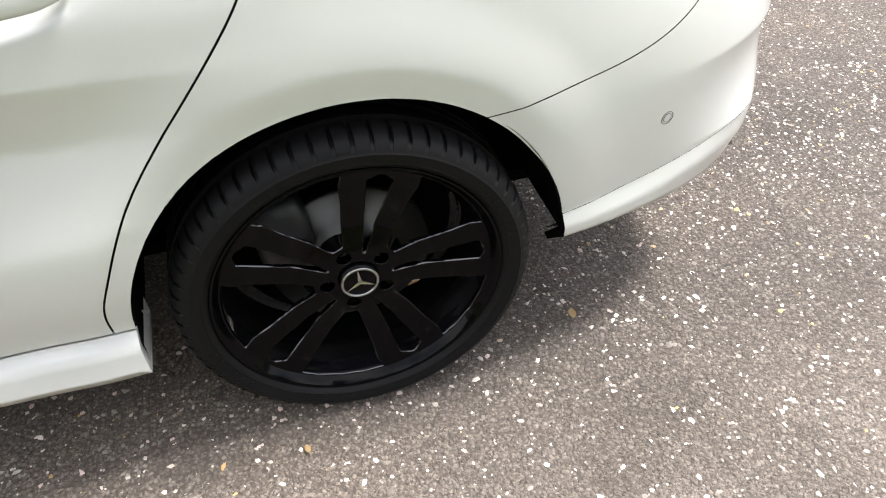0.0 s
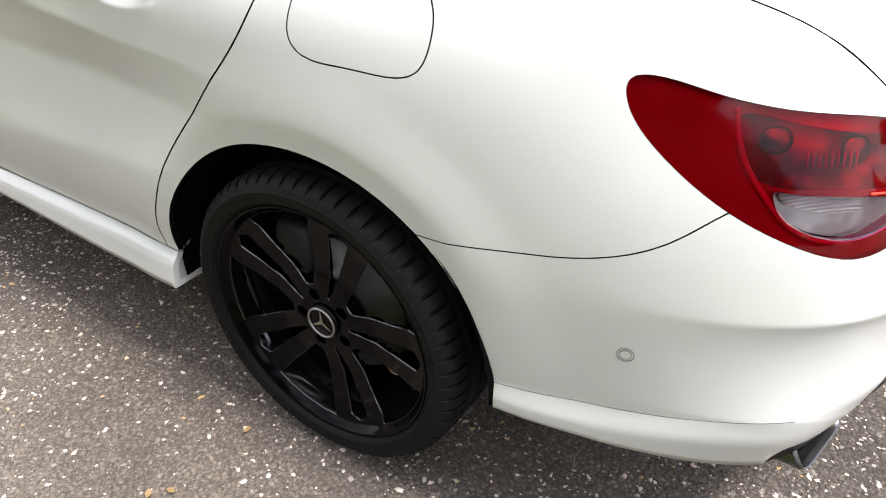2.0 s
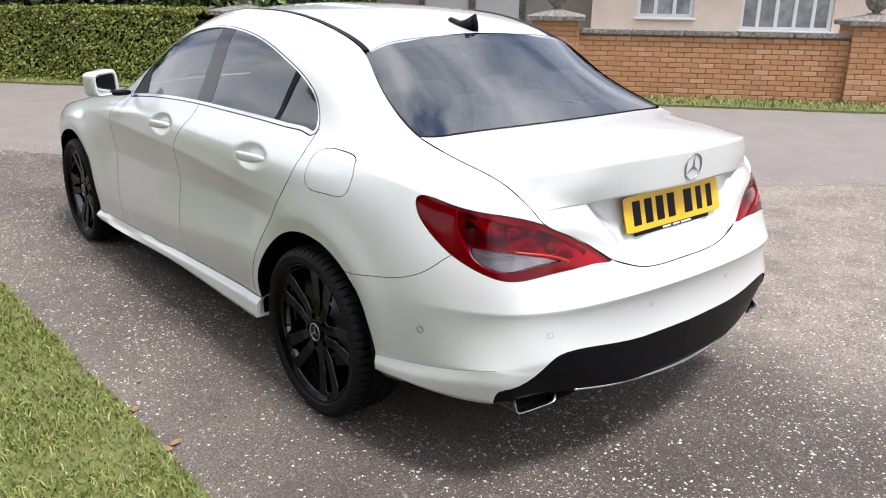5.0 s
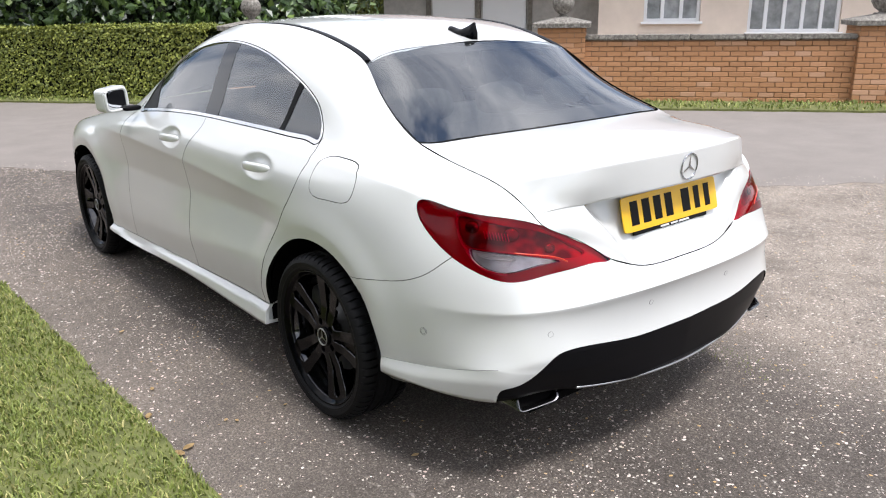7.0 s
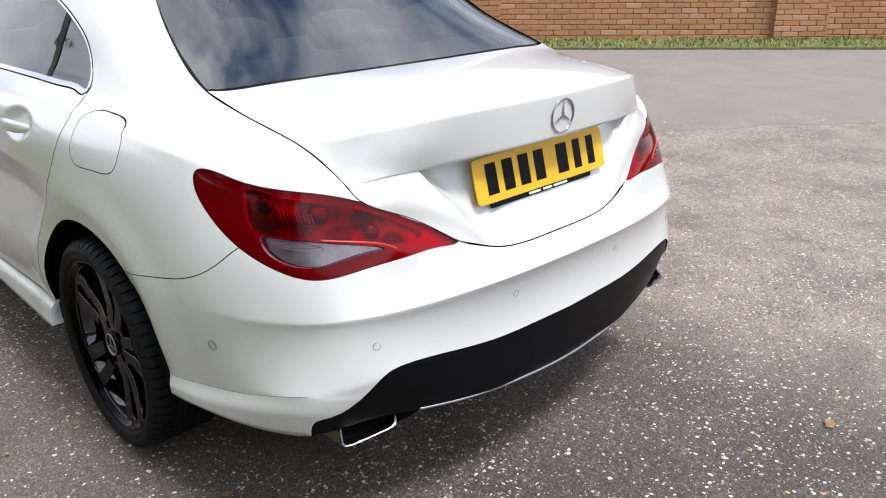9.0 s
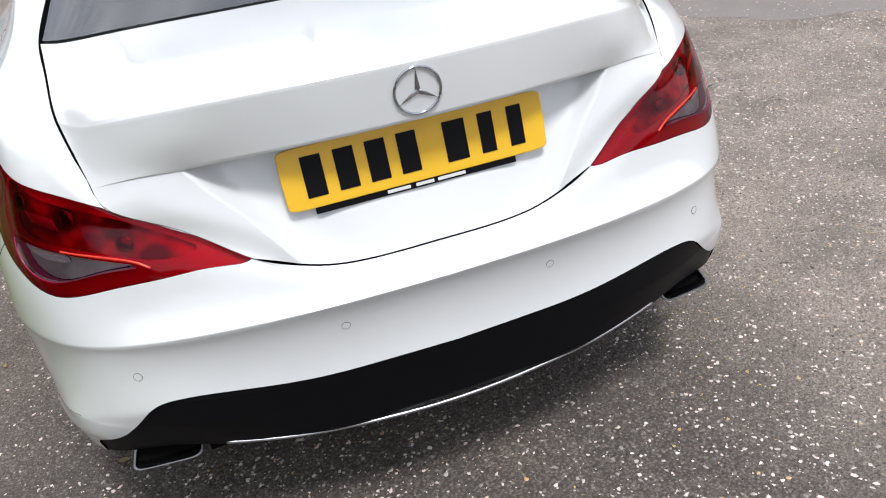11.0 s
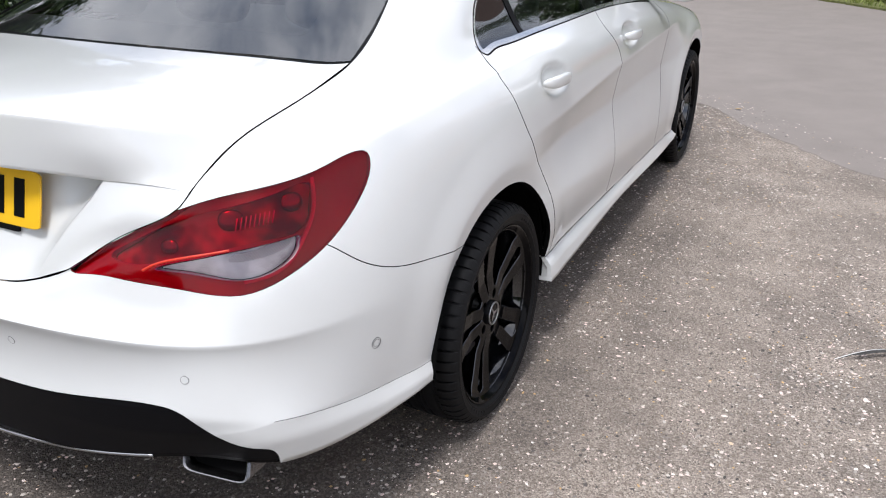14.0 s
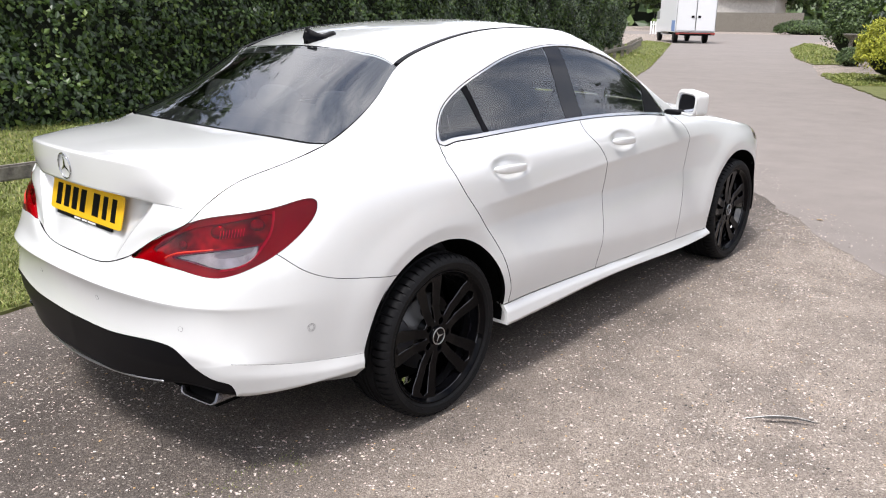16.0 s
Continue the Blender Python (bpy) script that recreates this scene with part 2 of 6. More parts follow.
DRY_LEAF = by_island("dry_leaf", [(0.0, (0.40, 0.26, 0.10)), (0.5, (0.50, 0.36, 0.18)), (1.0, (0.62, 0.50, 0.30))], 0.7)
FEATHER = material("grey_feather", (0.10, 0.095, 0.09), 0.6)
PALE = material("pale_print", (0.6, 0.6, 0.58), 0.6)
MIRROR = material("mirror_silver", (0.6, 0.62, 0.64), 0.03, 1.0)
BRAKE = material("brake_steel", (0.10, 0.098, 0.095), 0.45, 1.0)
CALIPER = material("cast_grey", (0.05, 0.05, 0.055), 0.5, 0.4)
SEAT = material("seat_cloth", (0.10, 0.10, 0.105), 0.85)
colour(SEAT, ramp(SEAT, noise_of(SEAT, 9.0, 4), [(0.3, (0.022, 0.022, 0.024)), (0.7, (0.045, 0.045, 0.048))]))
SHELF_CLOTH = material("shelf_cloth", (0.42, 0.43, 0.42), 0.9)
LAMP_RED = material("lamp_red_inner", (0.42, 0.04, 0.08), 0.5)
colour(LAMP_RED, ramp(LAMP_RED, noise_of(LAMP_RED, 4.0, 1), [(0.35, (0.38, 0.02, 0.12)), (0.65, (0.58, 0.04, 0.17))]))
LAMP_DARK = material("lamp_dark_inner", (0.22, 0.09, 0.09), 0.35, 0.0)
colour(LAMP_DARK, ramp(LAMP_DARK, noise_of(LAMP_DARK, 14.0, 2), [(0.40, (0.10, 0.03, 0.03)), (0.62, (0.55, 0.10, 0.10))]))
LAMP_BOWL = material("lamp_mirror", (0.24, 0.10, 0.11), 0.16, 1.0)
LAMP_GUIDE = material("lamp_guide", (0.95, 0.60, 0.60), 0.35)
LAMP_AMBER = material("amber_guide", (0.60, 0.030, 0.012), 0.3)
LAMP_RIBS = material("ribbed_reflector", (0.75, 0.73, 0.73), 0.3, 0.3)
ribs_a = node(LAMP_RIBS, "ShaderNodeTexWave", Scale=90.0, Distortion=0.0)
ribs_a.bands_direction = "DIAGONAL"
link(LAMP_RIBS, place(LAMP_RIBS), ribs_a.inputs["Vector"])
bump(LAMP_RIBS, ribs_a.outputs["Fac"], 0.8, 0.003)
GREY_PLASTIC = material("grey_joint", (0.12, 0.12, 0.12), 0.6)
LAMP_SILVER = material("lamp_silver_inner", (0.50, 0.46, 0.46), 0.3, 0.5)
colour(LAMP_SILVER, ramp(LAMP_SILVER, noise_of(LAMP_SILVER, 18.0, 2), [(0.35, (0.34, 0.30, 0.30)), (0.65, (0.62, 0.58, 0.58))]))
BADGE = material("dark_chrome", (0.46, 0.47, 0.49), 0.14, 1.0)
# paler metal for the spoke edges: their glints put into the material
EDGE_GLINT = material("spoke_edge_glint", (0.07, 0.07, 0.074), 0.2, 1.0)
FRIT = material("black_print", (0.016, 0.016, 0.018), 0.5)

# ---- mesh helpers ----
def part(name, bm, mat, parent=None, label="", smooth=True):
    """Links a bmesh as one mesh object under a thing or a part."""
    me = bpy.data.meshes.new(name)
    bm.to_mesh(me)
    bm.free()
    me.polygons.foreach_set("use_smooth", [smooth] * len(me.polygons))
    me.materials.append(mat)
    ob = new(name, me)
    ob.parent = parent
    return tagged(ob, label)


def spline(points, dense=24):
    """A C2 curve through the points, parametrised by chord length; returns samples."""
    p = np.array(points, float)
    n = len(p)
    d = np.maximum(np.linalg.norm(np.diff(p, axis=0), axis=1), 1e-6) ** 0.75
    t = np.concatenate([[0], np.cumsum(d)])
    if n == 2:
        s = np.linspace(0, 1, dense + 1)[:, None]
        return p[0] * (1 - s) + p[1] * s
    a = np.zeros((n, n))
    r = np.zeros_like(p)
    a[0, 0] = a[-1, -1] = 1
    for i in range(1, n - 1):
        a[i, i - 1], a[i, i], a[i, i + 1] = d[i - 1], 2 * (d[i - 1] + d[i]), d[i]
        r[i] = 6 * ((p[i + 1] - p[i]) / d[i] - (p[i] - p[i - 1]) / d[i - 1])
    m = np.linalg.solve(a, r)
    out = []
    for i in range(n - 1):
        for s in np.linspace(0, d[i], dense, endpoint=False):
            w = d[i] - s
            out.append((m[i] * w ** 3 + m[i + 1] * s ** 3) / (6 * d[i]) + (p[i] / d[i] - m[i] * d[i] / 6) * w + (p[i + 1] / d[i] - m[i + 1] * d[i] / 6) * s)
    out.append(p[-1])
    return np.array(out)


def even(samples, n):
    """n points at even arc length along a dense line."""
    s = np.concatenate([[0], np.cumsum(np.linalg.norm(np.diff(samples, axis=0), axis=1))])
    at = np.linspace(0, s[-1], n)
    return np.stack([np.interp(at, s, samples[:, k]) for k in range(samples.shape[1])], 1)


def columns(rows, counts, creases=()):
    """Runs a smooth line through each column of the rows (k, n, 3); counts: steps in each interval; creases: rows at which the line may bend."""
    rows = np.array(rows)
    k, n, _ = rows.shape
    breaks = [0, *creases, k - 1]
    out = np.zeros((sum(counts) + 1, n, 3))
    for j in range(n):
        line = []
        for a, b in zip(breaks[:-1], breaks[1:]):
            seg = spline(rows[a:b + 1, j], 24)
            for i in range(b - a):
                piece = seg[24 * i:24 * i + 25]
                line.append(even(piece, counts[a + i] + 1)[:-1])
        out[:, j] = np.concatenate([*line, rows[-1:, j]])
    return out


def grid_faces(r, c, flip=False):
    i, j = np.meshgrid(np.arange(r - 1), np.arange(c - 1), indexing="ij")
    a = (i * c + j).ravel()
    tri = np.concatenate([np.stack([a, a + 1, a + c + 1], 1), np.stack([a, a + c + 1, a + c], 1)])
    return tri[:, ::-1] if flip else tri


class Skin:
    """A triangle skin that can be cut along fields and taken apart into panels."""

    def __init__(self, v, extra, f):
        self.v, self.e, self.f = v, extra, f

    def cut(self, faces, field):
        """Splits the faces along field == 0; field works on the extra columns. Returns (inside, outside), where inside is field < 0."""
        val = field(self.e)
        val[np.abs(val) < 1e-5] = 1e-5
        made, vs, es, new_val = {}, [], [], []
        keep_in, keep_out = [], []
        n0 = len(self.v)
        sign = val[faces] < 0
        count = sign.sum(1)
        inside, outside, mixed = faces[count == 3], faces[count == 0], faces[(count > 0) & (count < 3)]

        def mid(a, b):
            key = (min(a, b), max(a, b))
            if key not in made:
                t = val[a] / (val[a] - val[b])
                made[key] = n0 + len(vs)
                vs.append(self.v[a] * (1 - t) + self.v[b] * t)
                es.append(self.e[a] * (1 - t) + self.e[b] * t)
            return made[key]

        for tri in mixed:
            s = [val[k] < 0 for k in tri]
            lone = s.index(True) if sum(s) == 1 else s.index(False)
            a, b, c = tri[lone], tri[(lone + 1) % 3], tri[(lone + 2) % 3]
            ab, ac = mid(a, b), mid(a, c)
            one, two = [(a, ab, ac)], [(ab, b, c), (ab, c, ac)]
            (keep_in if s[lone] else keep_out).extend(one)
            (keep_out if s[lone] else keep_in).extend(two)
        if vs:
            self.v, self.e = np.concatenate([self.v, vs]), np.concatenate([self.e, es])
        join = lambda base, more: np.concatenate([base, np.array(more, int).reshape(-1, 3)])
        return join(inside, keep_in), join(outside, keep_out)

    def split(self, faces, field, gap=0.0):
        """Like cut, with an open joint of half-width gap between the two sides."""
        inside, outside = self.cut(faces, field)
        if gap:
            inside, _ = self.cut(inside, lambda e: field(e) + gap)
            _, outside = self.cut(outside, lambda e: field(e) - gap)
        return inside, outside

    def normals(self, faces):
        n = np.zeros_like(self.v)
        a, b, c = (self.v[faces[:, k]] for k in range(3))
        fn = np.cross(b - a, c - a)
        for k in range(3):
            np.add.at(n, faces[:, k], fn)
        length = np.linalg.norm(n, axis=1, keepdims=True)
        return n / np.maximum(length, 1e-12)


def panel(name, v, faces, nrm, mat, parent, label="", depth=0.014, mirror=False, push=0.0, drop=0.0, rim_mat=None):
    """A panel of sheet with a folded edge: the skin's faces, and a rim turned inwards all round."""
    used, inv = np.unique(faces.ravel(), return_inverse=True)
    f = inv.reshape(-1, 3)
    p, n = v[used] + nrm[used] * push, nrm[used]
    edges = {}
    for tri in f:
        for a, b in ((tri[0], tri[1]), (tri[1], tri[2]), (tri[2], tri[0])):
            edges[(a, b)] = 1
    rim = [(a, b) for (a, b) in edges if (b, a) not in edges]
    if drop:
        on_rim = np.unique(np.array(rim).ravel())
        p[on_rim] -= n[on_rim] * drop
        fn = np.cross(p[f[:, 1]] - p[f[:, 0]], p[f[:, 2]] - p[f[:, 0]])
        n = np.zeros_like(p)
        for k in range(3):
            np.add.at(n, f[:, k], fn)
        n /= np.maximum(np.linalg.norm(n, axis=1, keepdims=True), 1e-12)
    verts, polys, inner = [tuple(q) for q in p], [tuple(t) for t in f], {}
    if depth:
        for a, b in rim:
            for k in (a, b):
                if k not in inner:
                    inner[k] = len(verts)
                    verts.append(tuple(p[k] - n[k] * depth))
            polys.append((b, a, inner[a], inner[b]))
    if mirror:
        verts = [(-x, y, z) for x, y, z in verts]
        polys = [tuple(reversed(q)) for q in polys]
    me = bpy.data.meshes.new(name)
    me.from_pydata(verts, [], polys)
    me.polygons.foreach_set("use_smooth", [True] * len(f) + [False] * (len(polys) - len(f)))
    sgn = np.array((-1.0, 1.0, 1.0)) if mirror else np.ones(3)
    normals = []
    for q in polys[:len(f)]:
        normals.extend(tuple(n[k] * sgn) for k in q)
    for q in polys[len(f):]:
        normals.extend([(0, 0, 0)] * 4)
    me.normals_split_custom_set(normals)
    me.materials.append(mat)
    # painted panels get black rims: the shade in the joints as colour
    if rim_mat or mat is PAINT:
        me.materials.append(rim_mat or VOID)
        me.polygons.foreach_set("material_index", [0] * len(f) + [1] * (len(polys) - len(f)))
    ob = new(name, me)
    ob.parent = parent
    return tagged(ob, label)


def signed(poly, closed=True):
    """A signed-distance field in the (u, z) plane: closed shapes are negative inside, open lines negative on their right."""
    p = np.array(poly, float)
    q = np.roll(p, -1, 0) if closed else p[1:]
    p = p if closed else p[:-1]

    def field(e):
        out = np.full(len(e), 1e9)
        side = np.zeros(len(e))
        inside = np.zeros(len(e), bool)
        for a, b in zip(p, q):
            d = b - a
            w = e[:, :2] - a
            t = np.clip((w @ d) / (d @ d + 1e-12), 0, 1)
            r = w - t[:, None] * d
            dist = np.hypot(r[:, 0], r[:, 1])
            better = dist < out - 1e-9
            out = np.where(better, dist, out)
            cross = d[0] * w[:, 1] - d[1] * w[:, 0]
            side = np.where(better, cross, side)
            if closed:
                hit = ((a[1] > e[:, 1]) != (b[1] > e[:, 1])) & (e[:, 0] < a[0] + (e[:, 1] - a[1]) * (b[0] - a[0]) / (b[1] - a[1] + 1e-12))
                inside ^= hit
        if closed:
            return np.where(inside, -out, out)
        return np.where(side >= 0, out, -out)

    return field


def rounded(points, n=140):
    """A smooth closed outline through the points."""
    p = [tuple(q) for q in points]
    k = len(p)
    s = spline(p[-3:] + p + p[:3], 16)[16 * 3:16 * (3 + k)]
    return even(np.concatenate([s, s[:1]]), n + 1)[:-1]


# ---- the car: side skin, from the middle of the tail round the flank to the nose ----
REAR, FRONT, FAN = -0.30, 2.70, 0.75


def along(x, y):
    """How far round the body a point of its plan lies."""
    x, y = np.asarray(x, float), np.asarray(y, float)
    back = -np.arctan2(REAR - y, np.maximum(x, 1e-9)) * FAN
    fore = FRONT - REAR + np.arctan2(y - FRONT, np.maximum(x, 1e-9)) * FAN
    return np.where(y < REAR, back, np.where(y > FRONT, fore, y - REAR))


ROW_TUCK = [(0, -.86, .25), (.36, -.84, .27), (.52, -.80, .335), (.65, -.72, .335), (.78, -.46, .28), (.78, 0, .25), (.74, .5, .258), (.74, 1.4, .258), (.74, 2.2, .240), (.80, 2.7, .225), (.78, 3.1, .22), (.6, 3.4, .2), (0, 3.55, .2)]
ROW_EDGE = [(0, -.955, .305), (.3, -.94, .307), (.44, -.912, .316), (.55, -.882, .336), (.64, -.842, .334), (.70, -.80, .322), (.80, -.62, .318), (.845, -.389, .317), (.865, 0, .29), (.882, .28, .262), (.882, 1.2, .262), (.880, 2.35, .240), (.87, 2.7, .28), (.84, 3.06, .26), (.70, 3.38, .24), (.4, 3.55, .22), (0, 3.60, .22)]
ROW_CREASE = [(0, -.964, .40), (.3, -.950, .40), (.55, -.908, .41), (.70, -.842, .425), (.742, -.804, .433), (.80, -.66, .405), (.848, -.38, .365), (.868, 0, .36), (.872, .30, .345), (.872, 1.2, .312), (.870, 2.3, .270), (.875, 2.7, .36), (.85, 3.06, .36), (.7, 3.4, .36), (.4, 3.57, .36), (0, 3.62, .36)]
ROW_LOW = [(0, -.968, .465), (.3, -.955, .465), (.55, -.915, .475), (.70, -.845, .485), (.79, -.70, .48), (.832, -.55, .475), (.862, -.3, .47), (.880, 0, .47), (.893, .3, .47), (.890, 1.2, .47), (.885, 2.2, .47), (.885, 2.7, .47), (.85, 3.06, .47), (.68, 3.42, .47), (.4, 3.58, .47), (0, 3.63, .47)]
ROW_WIDE = [(0, -.978, .620), (.228, -.971, .620), (.45, -.940, .618), (.62, -.882, .612), (.72, -.806, .605), (.785, -.707, .596), (.832, -.575, .590), (.868, -.3, .59), (.887, 0, .62), (.890, .4, .62), (.887, 1.2, .62), (.884, 2.2, .62), (.888, 2.7, .62), (.855, 3.06, .62), (.70, 3.38, .62), (.4, 3.56, .62), (0, 3.61, .62)]
ROW_SHELF = [(0, -.946, .644), (.25, -.938, .649), (.45, -.905, .655), (.6, -.860, .672), (.69, -.805, .692), (.758, -.71, .715), (.807, -.58, .735), (.856, -.3, .745), (.881, 0, .76), (.885, .4, .78), (.881, 1.2, .79), (.874, 2.2, .78), (.87, 2.7, .75), (.84, 3.06, .72), (.70, 3.34, .70), (.4, 3.5, .68), (0, 3.55, .68)]
ROW_SHOULDER = [(0, -.934, .649), (.25, -.924, .666), (.36, -.895, .710), (.5, -.862, .758), (.635, -.80, .79), (.725, -.69, .825), (.768, -.56, .855), (.795, -.44, .88), (.832, -.2, .905), (.852, .066, .918), (.864, .4, .92), (.864, 1.2, .925), (.85, 2.0, .90), (.82, 2.5, .86), (.79, 3.0, .80), (.68, 3.3, .755), (.4, 3.47, .72), (0, 3.53, .72)]
ROW_BELT = [(0, -.920, .654), (.25, -.914, .672), (.345, -.889, .714), (.46, -.855, .775), (.60, -.795, .835), (.68, -.71, .878), (.725, -.60, .905), (.750, -.50, .920), (.766, -.35, .943), (.775, -.19, .966), (.766, 0, .995), (.755, .11, 1.01), (.772, .4, 1.022), (.802, 1.0, 1.022), (.808, 1.5, 1.0), (.800, 1.85, .972), (.775, 2.2, .93), (.74, 2.6, .885), (.69, 3.0, .82), (.60, 3.25, .77), (.37, 3.43, .74), (0, 3.50, .74)]
ROW_RAIL = [(0, -.917, .657), (.25, -.911, .676), (.343, -.889, .716), (.455, -.850, .782), (.580, -.798, .855), (.636, -.72, .908), (.676, -.60, .938), (.690, -.48, .965), (.700, -.33, .998), (.703, -.15, 1.045), (.702, 0, 1.09), (.698, .12, 1.145), (.690, .3, 1.222), (.674, .55, 1.288), (.656, .95, 1.330), (.662, 1.2, 1.312), (.69, 1.45, 1.245), (.72, 1.7, 1.13), (.745, 1.9, 1.03), (.74, 2.1, .962), (.70, 2.5, .90), (.66, 2.9, .845), (.58, 3.15, .79), (.36, 3.40, .75), (0, 3.48, .743)]
ROW_TOP = [(0, -.915, .661), (.2, -.912, .669), (.27, -.905, .687), (.342, -.89, .716), (.45, -.848, .788), (.568, -.800, .853), (.576, -.772, .880), (.587, -.74, .906), (.600, -.695, .936), (.613, -.637, .961), (.625, -.531, .985), (.634, -.42, 1.010), (.640, -.315, 1.041), (.60, -.10, 1.13), (.573, .007, 1.197), (.545, .110, 1.268), (.538, .27, 1.328), (.545, .55, 1.386), (.545, .95, 1.402), (.55, 1.25, 1.375), (.585, 1.5, 1.285), (.635, 1.75, 1.15), (.685, 1.98, 1.0), (.69, 2.15, .957), (.655, 2.5, .905), (.61, 2.9, .85), (.54, 3.12, .80), (.34, 3.38, .753), (0, 3.46, .746)]
BODY_ROWS = [ROW_TUCK, ROW_EDGE, ROW_CREASE, ROW_LOW, ROW_WIDE, ROW_SHELF, ROW_SHOULDER, ROW_BELT, ROW_RAIL, ROW_TOP]

STATIONS = np.concatenate([np.linspace(-FAN * math.pi / 2, 0, 66)[:-1], np.linspace(0, FRONT - REAR, 150)[:-1], np.linspace(FRONT - REAR, FRONT - REAR + FAN * math.pi / 2, 40)])


def at_stations(points):
    s = spline(points, 40)
    s[:, 0] = np.maximum(s[:, 0], 0)
    u = np.maximum.accumulate(along(s[:, 0], s[:, 1]) + np.arange(len(s)) * 1e-9)
    return np.stack([np.interp(STATIONS, u, s[:, k]) for k in range(3)], 1)


net = columns([at_stations(r) for r in BODY_ROWS], [3, 8, 12, 16, 20, 24, 18, 12, 8], creases=(1, 2, 4))
# the bumper's edge fades out towards the wheel opening
fade_wide = np.clip((STATIONS - along(.70, -.825)) / (along(.845, -.48) - along(.70, -.825)), 0, 1)[:, None]
for _ in range(40):
    for k in range(29, 50):
        net[k] += fade_wide * .5 * ((net[k - 1] + net[k + 1]) / 2 - net[k])
flat_net = net.reshape(-1, 3)


def smooth(a, b, v):
    t = np.clip((v - a) / (b - a), 0, 1)
    return t * t * (3 - 2 * t)


# swollen wheel openings, with a band that turns in towards the edge
ARCH, HUB = 0.369, 0.316
for wy in (0.0, 2.699):
    away = np.hypot(flat_net[:, 1] - wy, flat_net[:, 2] - HUB)
    flank = np.clip((flat_net[:, 0] - 0.6) / 0.2, 0, 1)
    steep = np.clip((flat_net[:, 2] - HUB) / np.maximum(away, .05), 0, 1)
    band_w = .012 + .036 * smooth(.25, .85, steep)
    over = np.clip(1 - (np.maximum(away, ARCH) - ARCH) / band_w, 0, 1)
    flat_net[:, 0] += flank * .007 * (1 - smooth(.05, .16, np.maximum(away, ARCH) - ARCH)) * (1 - .4 * smooth(.2, .0, steep))
    flat_net[:, 0] -= flank * .010 * smooth(.25, .7, steep) * over
# the doors' hollow: a firm line that falls towards the tail, and a soft one that rises to meet it
flank = flat_net[:, 0] > 0.7
falling = np.interp(flat_net[:, 1], [.1, .2, .37, .56, .77, 1.12, 1.53, 1.85, 2.1, 2.4, 2.7], [.768, .774, .780, .789, .800, .818, .827, .834, .836, .825, .80])
rising = np.interp(flat_net[:, 1], [.1, .3, .37, .49, .62, .78, .90, 1.13, 1.25, 1.6, 1.9, 2.3], [.575, .556, .540, .532, .513, .496, .476, .445, .428, .405, .385, .37])
share = (flat_net[:, 2] - rising) / (falling - rising)
reach = smooth(.04, .60, flat_net[:, 1]) * (1 - smooth(2.0, 2.5, flat_net[:, 1])) * flank
steps_s = np.linspace(-.5, 1.5, 401)
profile_s = np.interp(steps_s, [-.5, 0, .60, 1, 1.5], [0, 0, 1, 0, 0])
soften = np.exp(-(np.linspace(-.15, .15, 61) / .028) ** 2)
profile_s = np.convolve(profile_s, soften / soften.sum(), "same")
flat_net[:, 0] -= reach * 0.033 * np.interp(share, steps_s, profile_s)
flat_net[:, 0] += reach * 0.006 * np.exp(-np.hypot(flat_net[:, 2] - falling, .004) / .028)
# the shoulder crease from the rear door over the filler flap to the tail lamp
ridge_z = np.interp(flat_net[:, 1], [-.52, -.477, -.38, -.28, -.11, .10, .33, .6, .8], [.905, .912, .923, .9335, .9475, .957, .965, .957, .955])
along_ridge = smooth(-.56, -.40, flat_net[:, 1]) * (1 - smooth(.25, .85, flat_net[:, 1])) * flank
edge_up = along_ridge * 0.017 * np.exp(-np.hypot(flat_net[:, 2] - ridge_z, .004) / 0.028)
flat_net[:, 0] += edge_up * .7
flat_net[:, 2] += edge_up * .7
u_here = along(flat_net[:, 0], flat_net[:, 1])
outward = np.stack([flat_net[:, 0], np.minimum(flat_net[:, 1] - REAR, 0)], 1)
outward /= np.maximum(np.linalg.norm(outward, axis=1, keepdims=True), 1e-6)
# the tail bumper is hollow between its edge and the flare over the black panel
U_CORNER, U_SIDE = float(along(.70, -.825)), float(along(.845, -.48))
hollow_top = np.interp(u_here, [-1.18, -.9, U_CORNER, U_SIDE, 0], [.620, .619, .607, .590, .59])
hollow_low = np.interp(u_here, [-1.18, float(along(.33, -.948)), float(along(.55, -.92)), U_CORNER, U_SIDE, 0], [.452, .458, .474, .440, .40, .39])
deep = np.clip((hollow_top - flat_net[:, 2]) / (hollow_top - hollow_low), 0, 1)
flat_net[:, :2] -= outward * ((1 - smooth(U_CORNER - .05, U_SIDE, u_here)) * 0.0125 * 4 * deep ** .8 * (1 - deep))[:, None]
# the lower lip of the tail bumper and of the sills: a ledge that leans out under a thin line
lip_top = np.interp(u_here, [-0.60, -0.45, -0.2, 0.0, 0.6, 1.3, 1.75, 2.24, 2.8], [.437, .433, .385, .365, .336, .319, .301, .282, .27])
lip_foot = lip_top - np.interp(u_here, [-.6, -.45, -.1, .3, 2.8], [.040, .040, .034, .022, .022])
lip = smooth(-0.60, -0.42, u_here) * (1 - smooth(2.75, 2.9, u_here)) * (flat_net[:, 2] > 0.2)
lip *= np.where(u_here > 0.3, .016, .013) * np.clip((lip_top - flat_net[:, 2]) / (lip_top - lip_foot), 0, 1)
flat_net[:, :2] += outward * lip[:, None]
